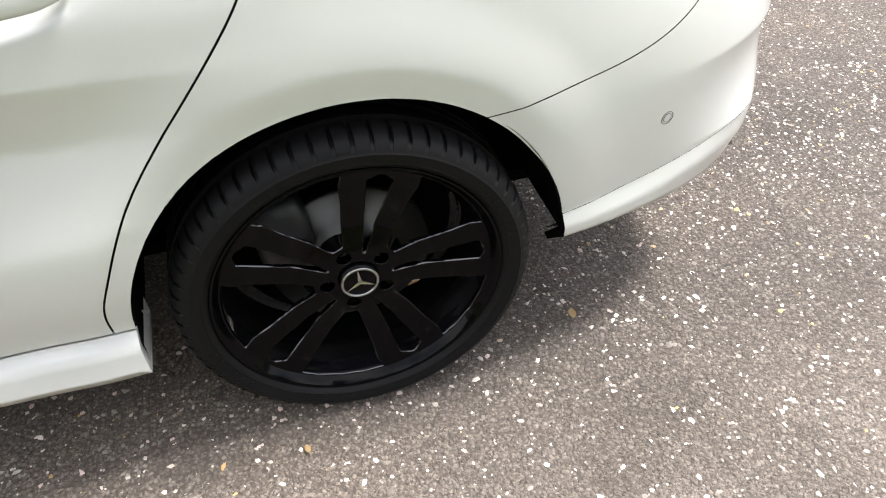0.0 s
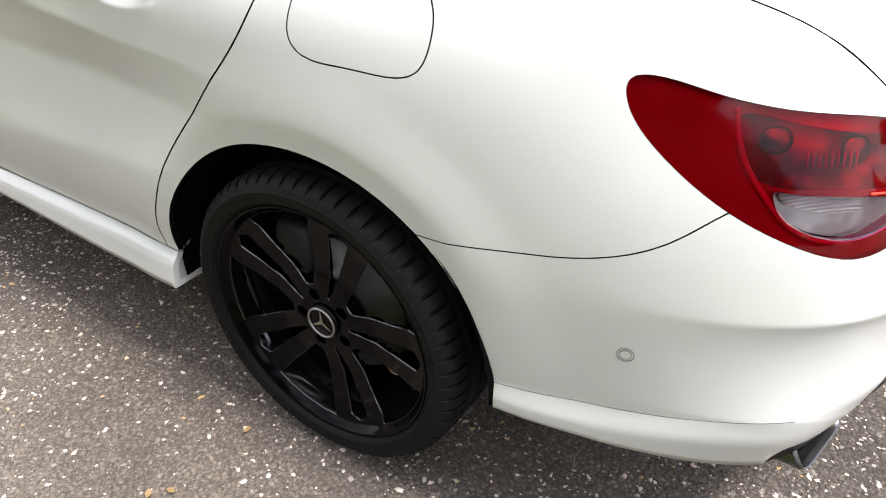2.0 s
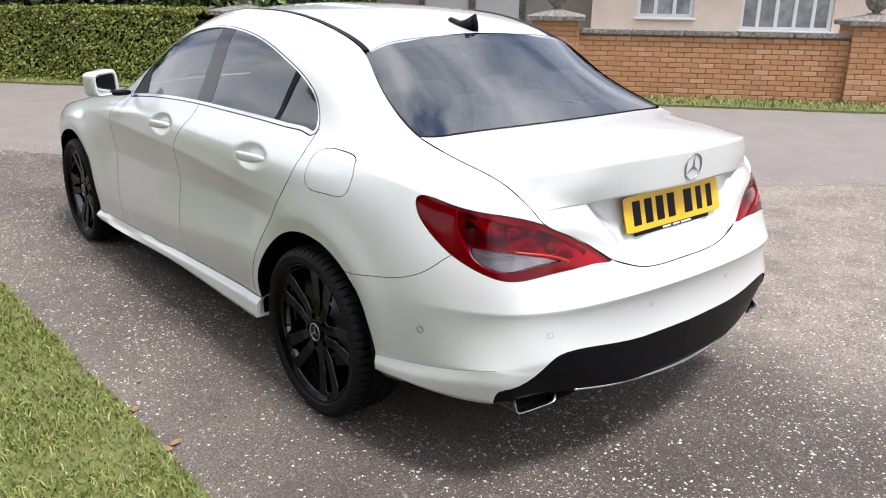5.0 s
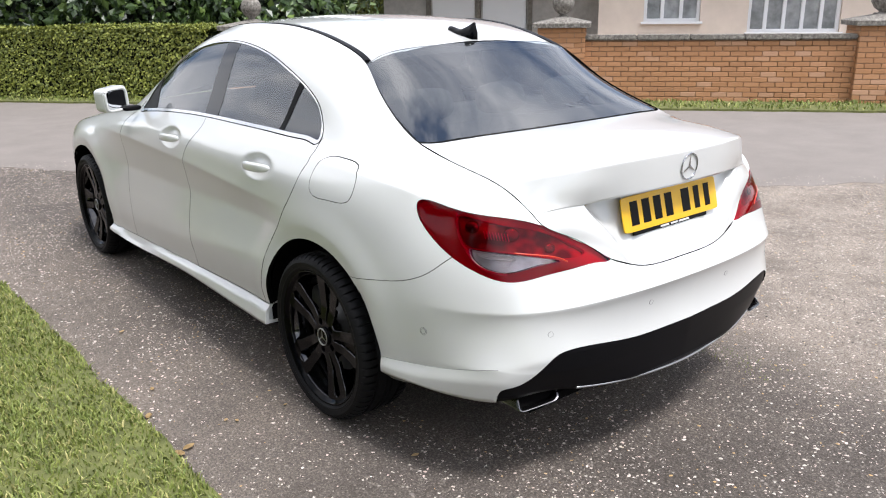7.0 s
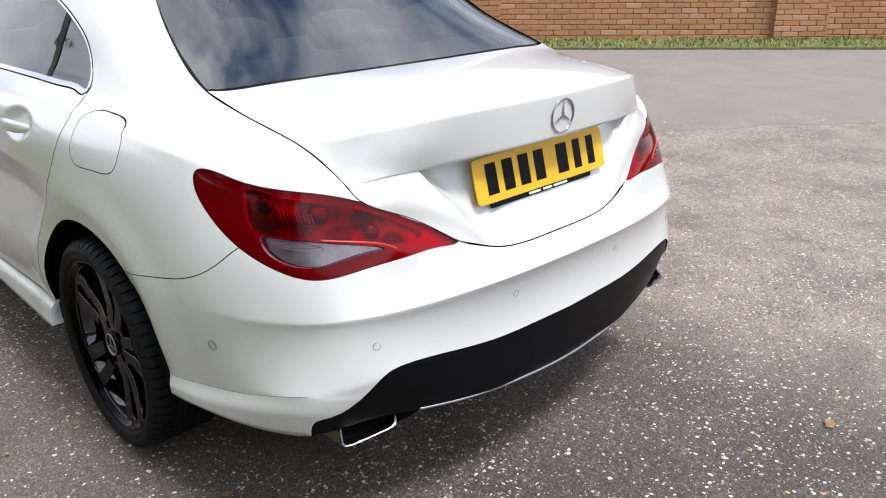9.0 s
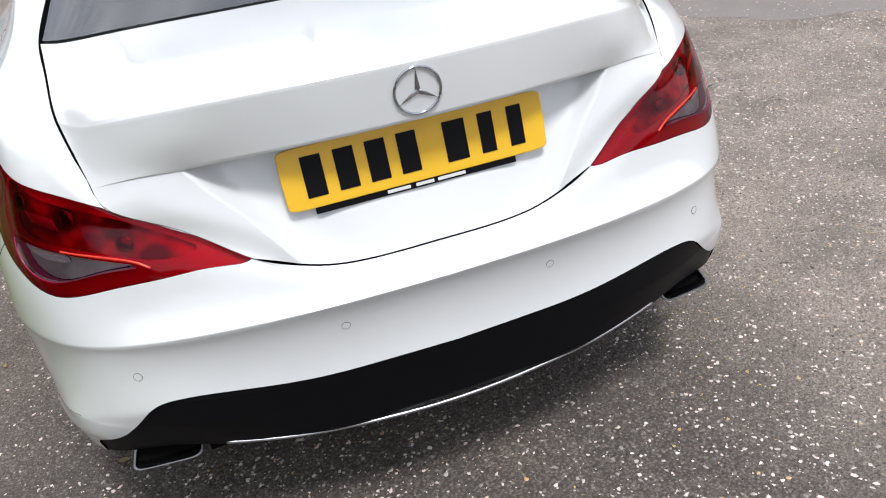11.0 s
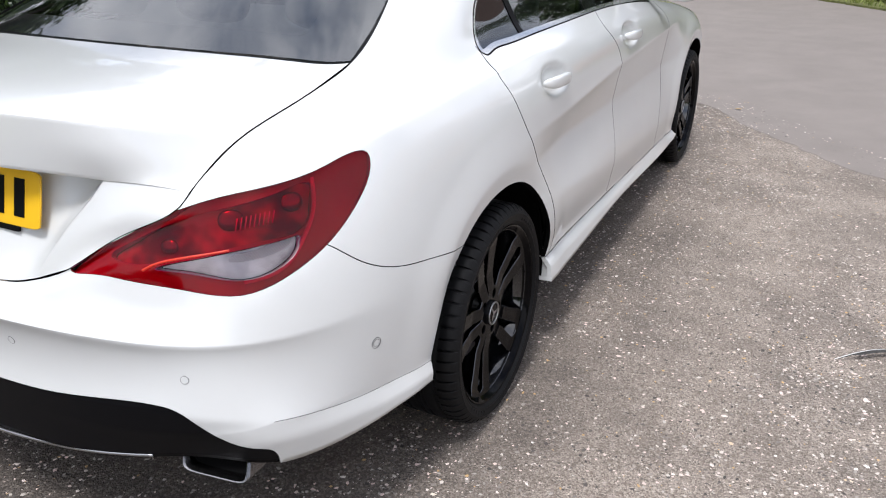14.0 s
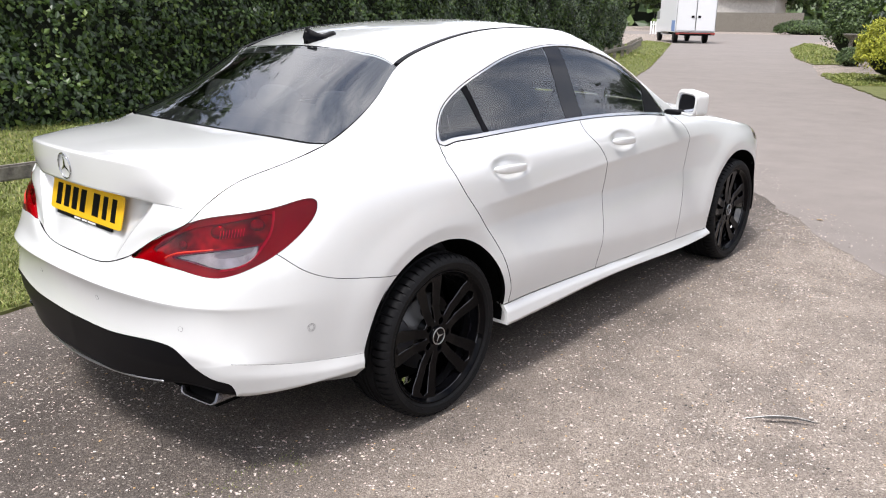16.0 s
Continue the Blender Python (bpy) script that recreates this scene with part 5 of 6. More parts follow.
ROAD_EDGE = [(30, -18), (12, -5), (4.7, .26), (3.9, .89), (2.9, 1.55), (2.5, 2.1), (2.2, 2.6), (1.82, 2.94), (1.34, 3.37), (.83, 4.11), (.31, 4.65), (-.45, 6.0), (-2.6, 8.0)]
LEFT_EDGE = [(-4.3, 9.6), (-8.5, 20), (-11.4, 26.5), (-17.5, 40), (-27, 60), (-60, 66)]
RIGHT_EDGE = [(-60, 80), (-24.7, 69), (-10, 72), (8, 74), (8, 62), (-10, 58), (-13.2, 50), (-12.7, 47), (-10.4, 37.7), (-7.2, 28.6), (-5.45, 25.0), (-3.76, 20.1), (-.84, 14.2), (.54, 12.64), (9.2, 2.1), (22, -13.5), (40, -36)]
sheet("road", ROAD_EDGE + LEFT_EDGE + RIGHT_EDGE, 0.0015, ROAD, "smooth grey tarmac lane", 0.04, 0.10)
VERGE = [(-1.43, -9), (-1.42, -1), (-1.41, .2), (-1.44, 1.1), (-1.48, 2.4), (-2.1, 4.6), (-3.4, 7.6), (-4.3, 9.6), (-8.5, 20), (-11.4, 26.5), (-17.5, 40), (-21, 44), (-15, 26), (-9.5, 14), (-9.0, 3), (-9.0, -9)]
verge = sheet("grass_verge", VERGE, 0.018, SOIL, "rough mown grass verge beside the tarmac", 0.06, 0.035, category="grass verge")
FAR_VERGE = [(9.2, 2.1), (.54, 12.64), (-.84, 14.2), (-2.2, 17.0), (-1.2, 17.6), (1.3, 14.8), (2.1, 13.2), (10.4, 3.1), (17.4, -5.4), (16.3, -6.4)]
sheet("far_verge", FAR_VERGE, 0.03, SOIL, "narrow grass strip below the brick wall", 0.1, 0.06, category="grass verge")
sheet("lawn", [(-3.75, 20.2), (-2.75, 17.95), (-2.25, 17.12), (-1.2, 17.75), (-.6, 18.3), (-2.2, 20.8), (-3.3, 21.1)], 0.03, SOIL, "mown grass beside a drive", 0.3, 0.1, category="grass verge")
sheet("lawn", [(-5.45, 25.1), (-7.15, 28.7), (-10.35, 37.7), (-12.6, 47), (-11, 44.5), (-6.2, 32.5), (-4.5, 26.5)], 0.03, SOIL, "mown grass beside a drive", 0.3, 0.1, category="grass verge")


def inside(poly, x, y):
    hit = np.zeros(len(x), bool)
    for (ax, ay), (bx, by) in zip(poly, poly[1:] + poly[:1]):
        hit ^= ((ay > y) != (by > y)) & (x < ax + (y - ay) * (bx - ax) / (by - ay + 1e-12))
    return hit


def mesh_of(name, verts, faces, mat, parent=None, label="", smooth=False):
    """Many like faces in one mesh; faces is an (n, 3) or (n, 4) array."""
    me = bpy.data.meshes.new(name)
    k = faces.shape[1]
    me.vertices.add(len(verts))
    me.vertices.foreach_set("co", np.asarray(verts, np.float32).ravel())
    me.loops.add(faces.size)
    me.loops.foreach_set("vertex_index", faces.ravel().astype(np.int32))
    me.polygons.add(len(faces))
    me.polygons.foreach_set("loop_start", np.arange(0, faces.size, k, dtype=np.int32))
    me.polygons.foreach_set("use_smooth", np.full(len(faces), smooth))
    me.update(calc_edges=True)
    me.materials.append(mat)
    ob = new(name, me)
    ob.parent = parent
    return tagged(ob, label)


rng = np.random.default_rng(7)

# stone chippings rolled into the tarmac
n = 330000
cx, cy = rng.uniform(-2.6, 5.2, n), rng.uniform(-2.4, 6.4, n)
inroad = inside(ROAD_EDGE + LEFT_EDGE + RIGHT_EDGE, cx, cy)
deep = inside(ROAD_EDGE + LEFT_EDGE + RIGHT_EDGE, cx - .28, cy - .22)
keep = ~inside([p for p in VERGE], cx, cy) & ~(deep | (inroad & (rng.random(n) < .8)))
keep &= ~((np.abs(cx) < .62) & (cy > -.5) & (cy < 3.2))
patch = np.array([noise.noise(Vector((x * 1.4, y * 1.4, 8))) for x, y in zip(cx, cy)])
keep &= rng.random(n) < 0.58 + 0.75 * patch
cx, cy, inroad = cx[keep], cy[keep], inroad[keep]
n = len(cx)
size = 0.0021 + 0.0050 * rng.random(n) ** 2.4
turn = rng.random(n) * 2 * math.pi
ang = np.linspace(0, 2 * math.pi, 6)[:-1]
rad = size[:, None] * rng.uniform(0.40, 1.2, (n, 5))
ex, ey = rad * np.cos(ang) * rng.uniform(1.0, 1.6, (n, 1)), rad * np.sin(ang)
ring_x, ring_y = cx[:, None] + ex * np.cos(turn)[:, None] - ey * np.sin(turn)[:, None], cy[:, None] + ex * np.sin(turn)[:, None] + ey * np.cos(turn)[:, None]
# each stone: five sides round an off-centre top, bedded at a tilt
verts = np.zeros((n, 6, 3))
base = np.where(inroad, .004, 0.0)
verts[:, :5, 0], verts[:, :5, 1], verts[:, :5, 2] = ring_x, ring_y, base[:, None] + size[:, None] * rng.uniform(-.15, .25, (n, 5))
verts[:, 5] = np.stack([cx + size * rng.uniform(-.4, .4, n), cy + size * rng.uniform(-.4, .4, n), base + size * rng.uniform(.25, .55, n)], 1)
tri = [(k, (k + 1) % 5, 5) for k in range(5)]
faces = (np.array(tri)[None] + (np.arange(n) * 6)[:, None, None]).reshape(-1, 3)
tagged(mesh_of("stone_chippings", verts.reshape(-1, 3), faces, CHIPS), "pale angular stone chippings bedded in tarmac", "stone chippings", kind="stuff")


def blades(name, outline, count, height, label, mat=BLADES, z=0.016, box=None, wide=0.0028):
    xs, ys = [p[0] for p in outline], [p[1] for p in outline]
    x0, x1, y0, y1 = box or (min(xs), max(xs), min(ys), max(ys))
    x, y = rng.uniform(x0, x1, count), rng.uniform(y0, y1, count)
    ok = inside(outline, x, y)
    x, y = x[ok], y[ok]
    tuft = np.array([noise.noise(Vector((a * 3.1, b * 3.1, 1))) + .6 * noise.noise(Vector((a * 11, b * 11, 5))) for a, b in zip(x, y)])
    ok = rng.random(len(x)) < 0.72 + .5 * tuft
    x, y, tuft = x[ok], y[ok], tuft[ok]
    m = len(x)
    h = height * (0.55 + 0.6 * rng.random(m) + .35 * tuft)
    a, lean = rng.random(m) * 2 * math.pi, rng.uniform(0.15, 0.95, m) * h
    b = rng.random(m) * 2 * math.pi
    w = wide * rng.uniform(.6, 1.5, m)
    v = np.zeros((m, 5, 3))
    for k, (s, up, out) in enumerate(((-1, 0, 0), (1, 0, 0), (.8, .55, .3), (-.8, .55, .3), (0, 1, 1))):
        v[:, k, 0] = x + s * w * np.cos(b) + out * lean * np.cos(a)
        v[:, k, 1] = y + s * w * np.sin(b) + out * lean * np.sin(a)
        v[:, k, 2] = z + up * h * (1 - .25 * out)
    f = (np.array([(0, 1, 2), (0, 2, 3), (3, 2, 4)])[None] + (np.arange(m) * 5)[:, None, None]).reshape(-1, 3)
    return tagged(mesh_of(name, v.reshape(-1, 3), f, mat), label, "grass", kind="stuff")


blades("grass", VERGE, 130000, .034, "short rough grass with yellowed blades", box=(-3.6, -1.35, -1.6, 3.6))
blades("grass", VERGE, 90000, .055, "short rough grass with yellowed blades", box=(-9.0, -3.4, -4.5, 9.0), wide=.006)
blades("grass", VERGE, 80000, .06, "short rough grass with yellowed blades", box=(-14, -1.4, 3.4, 26), wide=.009)
blades("grass", VERGE, 26000, .06, "short rough grass with yellowed blades", box=(-21, -9, 24, 44), wide=.018)
blades("grass", FAR_VERGE, 60000, .07, "tufted grass under a brick wall", z=.028, box=(0, 13, -1, 14), wide=.010)
blades("grass", [(-3.75, 20.2), (-2.75, 17.95), (-2.25, 17.12), (-1.2, 17.75), (-.6, 18.3), (-2.2, 20.8), (-3.3, 21.1)], 14000, .07, "mown lawn grass", z=.028, wide=.016)
blades("grass", [(-5.45, 25.1), (-7.15, 28.7), (-10.35, 37.7), (-12.6, 47), (-11, 44.5), (-6.2, 32.5), (-4.5, 26.5)], 26000, .08, "mown lawn grass", z=.028, wide=.02)


# ---- foliage ----
def leaf_mass(name, points, normals, size, mat, parent, label="", long=1.5):
    """Leaves at the points, each a folded blade that faces roughly along its normal."""
    m = len(points)
    nrm = normals + rng.normal(0, .55, (m, 3))
    nrm /= np.linalg.norm(nrm, axis=1, keepdims=True)
    droop = np.stack([rng.normal(0, .6, m), rng.normal(0, .6, m), rng.normal(-.5, .6, m)], 1)
    d = np.cross(nrm, np.cross(droop, nrm))
    d /= np.maximum(np.linalg.norm(d, axis=1, keepdims=True), 1e-6)
    s = np.cross(nrm, d)
    sz = size * rng.uniform(.55, 1.35, (m, 1))
    v = np.zeros((m, 4, 3))
    v[:, 0] = points
    v[:, 1] = points + d * sz * long * .5 + s * sz * .5 - nrm * sz * .12
    v[:, 2] = points + d * sz * long
    v[:, 3] = points + d * sz * long * .5 - s * sz * .5 - nrm * sz * .12
    f = (np.array([(0, 1, 2), (0, 2, 3)])[None] + (np.arange(m) * 4)[:, None, None]).reshape(-1, 3)
    return mesh_of(name, v.reshape(-1, 3), f, mat, parent, label)


def bumpy(p, scale):
    return np.array([noise.noise(Vector(q) * scale) for q in p])


def hedge(name, line, thick, height, size, count, mat, label, bump_size=.18, top_share=.3, category="hedge", ends=True):
    """A hedge along a plan line: a core coloured as shade under a coat of leaves with an uneven face and top."""
    thing = tagged(new(name), label, category)
    pts = even(np.array(line, float), 60)
    d = np.gradient(pts, axis=0)
    d /= np.linalg.norm(d, axis=1, keepdims=True)
    side = np.stack([d[:, 1], -d[:, 0]], 1)
    hs = np.interp(np.linspace(0, 1, 60), np.linspace(0, 1, len(height)), height)
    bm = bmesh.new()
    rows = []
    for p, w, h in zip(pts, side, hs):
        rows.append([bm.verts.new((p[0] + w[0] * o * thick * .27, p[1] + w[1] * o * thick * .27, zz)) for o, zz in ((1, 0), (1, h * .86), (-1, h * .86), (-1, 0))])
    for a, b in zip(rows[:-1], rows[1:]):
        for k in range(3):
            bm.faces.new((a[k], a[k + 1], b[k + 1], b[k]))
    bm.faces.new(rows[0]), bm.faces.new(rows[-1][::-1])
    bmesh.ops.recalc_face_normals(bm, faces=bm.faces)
    part("heart", bm, SHADE_GREEN, thing, "core coloured as the shade inside the hedge", smooth=False)
    t = rng.random(count) * 58.99
    i = t.astype(int)
    fr = (t - i)[:, None]
    base, w, h = pts[i] * (1 - fr) + pts[i + 1] * fr, side[i], hs[i]
    on_top = rng.random(count) < top_share
    sgn = np.where(rng.random(count) < .8, 1.0, -1.0)
    o = np.where(on_top, rng.uniform(-1, 1, count), sgn) * thick / 2
    z = np.where(on_top, h, h * rng.random(count))
    p = np.stack([base[:, 0] + w[:, 0] * o, base[:, 1] + w[:, 1] * o, z], 1)
    nrm = np.where(on_top[:, None], np.array((0, 0, 1.0)), np.stack([w[:, 0] * sgn, w[:, 1] * sgn, np.full(count, .25)], 1))
    puff = bumpy(p, 1.3) * bump_size + bumpy(p, 4.0) * bump_size * .5 - rng.random(count) * bump_size * .6
    leaf_mass("leaves", p + nrm * puff[:, None], nrm, size, mat, thing)
    return thing


IVY_LINE = [(-9.2, -14), (-8.9, -4), (-8.6, 3), (-9.6, 10), (-11.8, 18), (-14.6, 28)]
hedge("ivy_hedge", IVY_LINE, 1.5, [3.8, 3.8, 3.6, 3.2, 2.6, 2.2], .055, 165000, IVY, "tall dark ivy-covered hedge behind a low fence", .35, .16)

# wall line: s runs along the far side of the lane, c is the distance across it
def on_wall(s, c=9.38, z=0.0):
    return Vector((.773 * c + .635 * s, .635 * c - .773 * s, z))


hedge("conifer_hedge", [on_wall(-11, 9.35)[:2], on_wall(-9, 9.35)[:2], on_wall(-5.9, 9.35)[:2]][::-1], 0.9, [1.2, 1.2, 1.2], .034, 90000, CONIFER, "clipped golden-green conifer hedge", .05, .3)


def bush(name, c, r, size, count, mat, label, category="shrub"):
    thing = tagged(new(name), label, category, {"dense_shrub": "shrubs behind the hedge"}.get(name, ""))
    d = rng.normal(0, 1, (count, 3))
    d[:, 2] = np.abs(d[:, 2]) * .9 - .25
    d /= np.linalg.norm(d, axis=1, keepdims=True)
    p = d * np.array(r)
    p += d * (bumpy(d * 2.0, 1.6) * .28 * min(r) + bumpy(d * 2.0 + 9, 4.5) * .14 * min(r))[:, None]
    p *= (1 - .18 * rng.random(count) ** 2)[:, None]
    p += np.array(c)
    p[:, 2] = np.maximum(p[:, 2], .04)
    # solid core whose colour stands in for shade between the leaves
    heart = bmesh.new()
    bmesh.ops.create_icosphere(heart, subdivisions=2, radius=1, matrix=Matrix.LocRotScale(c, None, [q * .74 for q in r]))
    part("heart", heart, SHADE_GREEN, thing, "core coloured as the shade inside the bush")
    leaf_mass("leaves", p, d, size, mat, thing)
    return thing


def tree(name, x, y, h, spread, count, size, label, mat=SHRUB, bare=.35, stems=1):
    """A tapered trunk with limbs, under a crown of clumps of leaves with gaps between."""
    thing = tagged(new(name), label, "tree", {"tree": "trees beyond the lane", "garden_tree": "garden trees", "hedgerow_tree": "hedgerow trees"}.get(name, ""))
    tips = []
    for s in range(stems):
        a = rng.random() * 6.28
        lean = Vector((math.cos(a), math.sin(a), 0)) * (.5 if stems > 1 else .12)
        trunk = [Vector((x, y, 0)) + lean * h * .5 * (k / 6) ** 1.3 + Vector((0, 0, h * .8 * k / 6)) for k in range(7)]
        part("trunk", tube(trunk, [.022 * h * (1 - .8 * k / 6) for k in range(7)], 8), BARK, thing)
        for q in range(9):
            b = rng.random() * 6.28
            k = rng.uniform(bare, .95)
            at = trunk[0].lerp(trunk[-1], k)
            end = at + Vector((math.cos(b), math.sin(b), rng.uniform(.1, .6))) * spread * rng.uniform(.5, 1.0)
            mid_p = at.lerp(end, .5) + Vector((0, 0, .1 * spread))
            part("limb", tube([at, mid_p, end], [.009 * h * (1 - k * .6), .006 * h * (1 - k * .6), .002 * h], 6), BARK, thing)
            tips += [end, mid_p]
        tips.append(trunk[-1])
    pts, nrm = [], []
    each = count // len(tips)
    for tip in tips:
        d = rng.normal(0, 1, (each, 3))
        d /= np.linalg.norm(d, axis=1, keepdims=True)
        pts.append(np.array(tip) + d * spread * .42 * rng.uniform(.35, 1.0, (each, 1)) * np.array((1, 1, .75)))
        nrm.append(d + np.array((0, 0, .4)))
    leaf_mass("crown", np.concatenate(pts), np.concatenate(nrm), size, mat, thing)
    return thing


# ---- the brick wall across the lane ----
DIRECTION = math.degrees(math.atan2(-.773, .635))
BRICK_MESH = {}


def brick_data(length, height=.065, depth=.03):
    key = (round(length, 3), round(depth, 3))
    if key not in BRICK_MESH:
        bm = bmesh.new()
        bmesh.ops.create_cube(bm, size=1, matrix=Matrix.Diagonal((length, depth, height, 1)))
        bmesh.ops.bevel(bm, geom=bm.edges[:], offset=.004, segments=1, affect="EDGES")
        me = bpy.data.meshes.new("brick")
        bm.to_mesh(me)
        bm.free()
        me.materials.append(BRICK)
        BRICK_MESH[key] = me
    return BRICK_MESH[key]


def block(size, at, mat, bevel=.004, turn=0.0):
    bm = bmesh.new()
    bmesh.ops.create_cube(bm, size=1, matrix=Matrix.Diagonal((*size, 1)))
    if bevel:
        bmesh.ops.bevel(bm, geom=bm.edges[:], offset=bevel, segments=2, affect="EDGES")
    return moved(bm, Matrix.Translation(at) @ Matrix.Rotation(radians(turn), 4, "Z"))


def course_bricks(parent, s0, s1, c_face, z0, rows, flat=True):
    for r in range(rows):
        s = s0 - (.1125 if r % 2 else 0)
        while s < s1 - .01:
            a, b = max(s, s0), min(s + .215, s1)
            if b - a > .03:
                ob = new("brick", brick_data(b - a))
                ob.parent = parent
                ob.location = on_wall((a + b) / 2, c_face + rng.uniform(-.0015, .0015), z0 + r * .075 + .0325)
                ob.rotation_euler = (0, 0, radians(DIRECTION))
            s += .225


def brick_wall(s0, s1):
    wall = tagged(new("brick_wall"), "low buff-brown brick wall with a stone coping", "wall")
    part("mortar_core", block((s1 - s0, .19, .94), on_wall((s0 + s1) / 2, 9.50, .46), MORTAR, 0, DIRECTION), MORTAR, wall, "recessed brown mortar", smooth=False)
    course_bricks(wall, s0, s1, 9.402, .02, 12)
    count = max(1, round((s1 - s0) / .8))
    for k in range(count):
        w = (s1 - s0) / count
        part("coping_slab", block((w - .008, .31, .075 + .006 * (k % 2)), on_wall(s0 + (k + .5) * w, 9.50, .968), STONE, .015, DIRECTION), STONE, wall, "", smooth=False)
    return wall


def brick_pier(s0, s1, height, c=9.30):
    pier = tagged(new("wall_pier"), "square brick pier with a stone cap and ball", "pier", "brick piers")
    w = s1 - s0
    mid_s, cc = (s0 + s1) / 2, c + w / 2
    part("mortar_core", block((w - .02, w - .02, height), on_wall(mid_s, cc, height / 2 - .02), MORTAR, 0, DIRECTION), MORTAR, pier, "", smooth=False)
    rows = int(height / .075)
    course_bricks(pier, s0, s1, c + .012, .0, rows)
    for r in range(rows):
        for end, sgn in ((s0, 1), (s1, -1)):
            for k in range(3):
                ln = w / 3 - .01
                ob = new("brick", brick_data(ln))
                ob.parent = pier
                ob.location = on_wall(end + sgn * .012, c + .02 + (k + .5) * (w - .03) / 3, r * .075 + .0325)
                ob.rotation_euler = (0, 0, radians(DIRECTION + 90))
    cap = bmesh.new()
    rows_v = []
    for half, z in ((w / 2 + .07, height - .02), (w / 2 + .075, height + .045), (w / 2 + .05, height + .06), (.10, height + .13), (.09, height + .15)):
        rows_v.append([cap.verts.new((x * half, y * half, z)) for x, y in ((-1, -1), (1, -1), (1, 1), (-1, 1))])
    for a, b in zip(rows_v[:-1], rows_v[1:]):
        for k in range(4):
            cap.faces.new((a[k], a[(k + 1) % 4], b[(k + 1) % 4], b[k]))
    cap.faces.new(rows_v[-1]), cap.faces.new(rows_v[0][::-1])
    spot = on_wall(mid_s, cc)
    part("stone_cap", moved(cap, Matrix.Translation(spot) @ Matrix.Rotation(radians(DIRECTION), 4, "Z")), STONE, pier, "weathered stone cap", smooth=False)
    part("stone_ball", moved(lathe([(.0001, .0), (.07, .0), (.05, .03), (.12, .08), (.165, .16), (.17, .21), (.15, .28), (.10, .335), (.0001, .36)], 28, "z"), Matrix.Translation((spot.x, spot.y, height + .14))), STONE, pier, "weathered stone ball")
    return pier


brick_wall(.14, 4.0)
brick_wall(4.72, 7.6)
brick_pier(-.58, .14, 1.14)
brick_pier(4.0, 4.72, 1.14)
brick_pier(-5.72, -5.0, 1.14, 9.2)


# ---- the house behind the wall ----
def house_box(s0, s1, c0, c1, z0, z1, mat, name, parent, bevel=0.0):
    return part(name, block((s1 - s0, c1 - c0, z1 - z0), on_wall((s0 + s1) / 2, (c0 + c1) / 2, (z0 + z1) / 2), mat, bevel, DIRECTION), mat, parent, smooth=False)


house = tagged(new("house"), "cream rendered bungalow with white windows", "house")
HC = 15.38


def wall_with_openings(s0, s1, z1, c0, openings, mat, name):
    """A wall with real holes: piers between the openings, and pieces above and below."""
    edges = sorted({s0, s1, *[o[0] for o in openings], *[o[1] for o in openings]})
    for a, b in zip(edges[:-1], edges[1:]):
        hole = [o for o in openings if o[0] <= a + 1e-6 and o[1] >= b - 1e-6]
        if not hole:
            house_box(a, b, c0, c0 + .28, 0, z1, mat, name, house)
        else:
            if hole[0][2] > 0.01:
                house_box(a, b, c0, c0 + .28, 0, hole[0][2], mat, name, house)
            house_box(a, b, c0, c0 + .28, hole[0][3], z1, mat, name, house)


WINDOWS = [(1.26, 2.46, 1.06, 2.15), (3.45, 5.32, .82, 2.15)]
wall_with_openings(.28, 9.5, 2.6, HC, WINDOWS, RENDER, "wall")
for s0, s1, z0, z1 in WINDOWS:
    win = part("window", block((s1 - s0, .02, z1 - z0), on_wall((s0 + s1) / 2, HC + .16, (z0 + z1) / 2), PANE, 0, DIRECTION), PANE, house, "dark window panes with net curtains", smooth=False)
    bars = 3 if s1 - s0 < 1.5 else 5
    for k in range(bars + 1):
        s = s0 + (s1 - s0) * k / bars
        part("frame", block((.075, .07, z1 - z0), on_wall(min(max(s, s0 + .037), s1 - .037), HC + .12, (z0 + z1) / 2), WHITE, .006, DIRECTION), WHITE, win, "white window frame", smooth=False)
    for z in (z0 + .035, z1 - .035):
        part("frame", block((s1 - s0, .065, .075), on_wall((s0 + s1) / 2, HC + .12, z), WHITE, .006, DIRECTION), WHITE, win, "white window frame", smooth=False)
    part("sill", block((s1 - s0 + .1, .16, .05), on_wall((s0 + s1) / 2, HC - .03, z0 - .02), WHITE, .008, DIRECTION), WHITE, win, "white window sill", smooth=False)
house_box(-5.0, .28, HC + 1.2, HC + 1.5, 0, 2.6, GREY_RENDER, "garage_wall", house)
for s0, s1 in ((-3.75, -2.7), (-2.5, -1.45)):
    door = house_box(s0, s1, HC + 1.15, HC + 1.2, .02, 2.1, WHITE, "garage_door", house, .006)
    for k in range(7):
        z = .18 + k * .28
        part("door_rib", block((s1 - s0 - .06, .012, .22), on_wall((s0 + s1) / 2, HC + 1.144, z), WHITE, .004, DIRECTION), WHITE, door, "", smooth=False)
for s in (-3.85, -2.6, -1.35):
    house_box(s - .05, s + .05, HC + 1.08, HC + 1.2, 0, 2.2, OLD_WOOD, "door_post", house, .004)
house_box(.28, .56, HC, HC + 1.5, 0, 2.6, RENDER, "wall", house)
roof_bm = bmesh.new()
ridge = []
for s, c, z in ((-5.6, HC - .5, 2.5), (10, HC - .5, 2.5), (10, HC + 3.5, 4.8), (-5.6, HC + 3.5, 4.8)):
    ridge.append(roof_bm.verts.new(on_wall(s, c, z)))
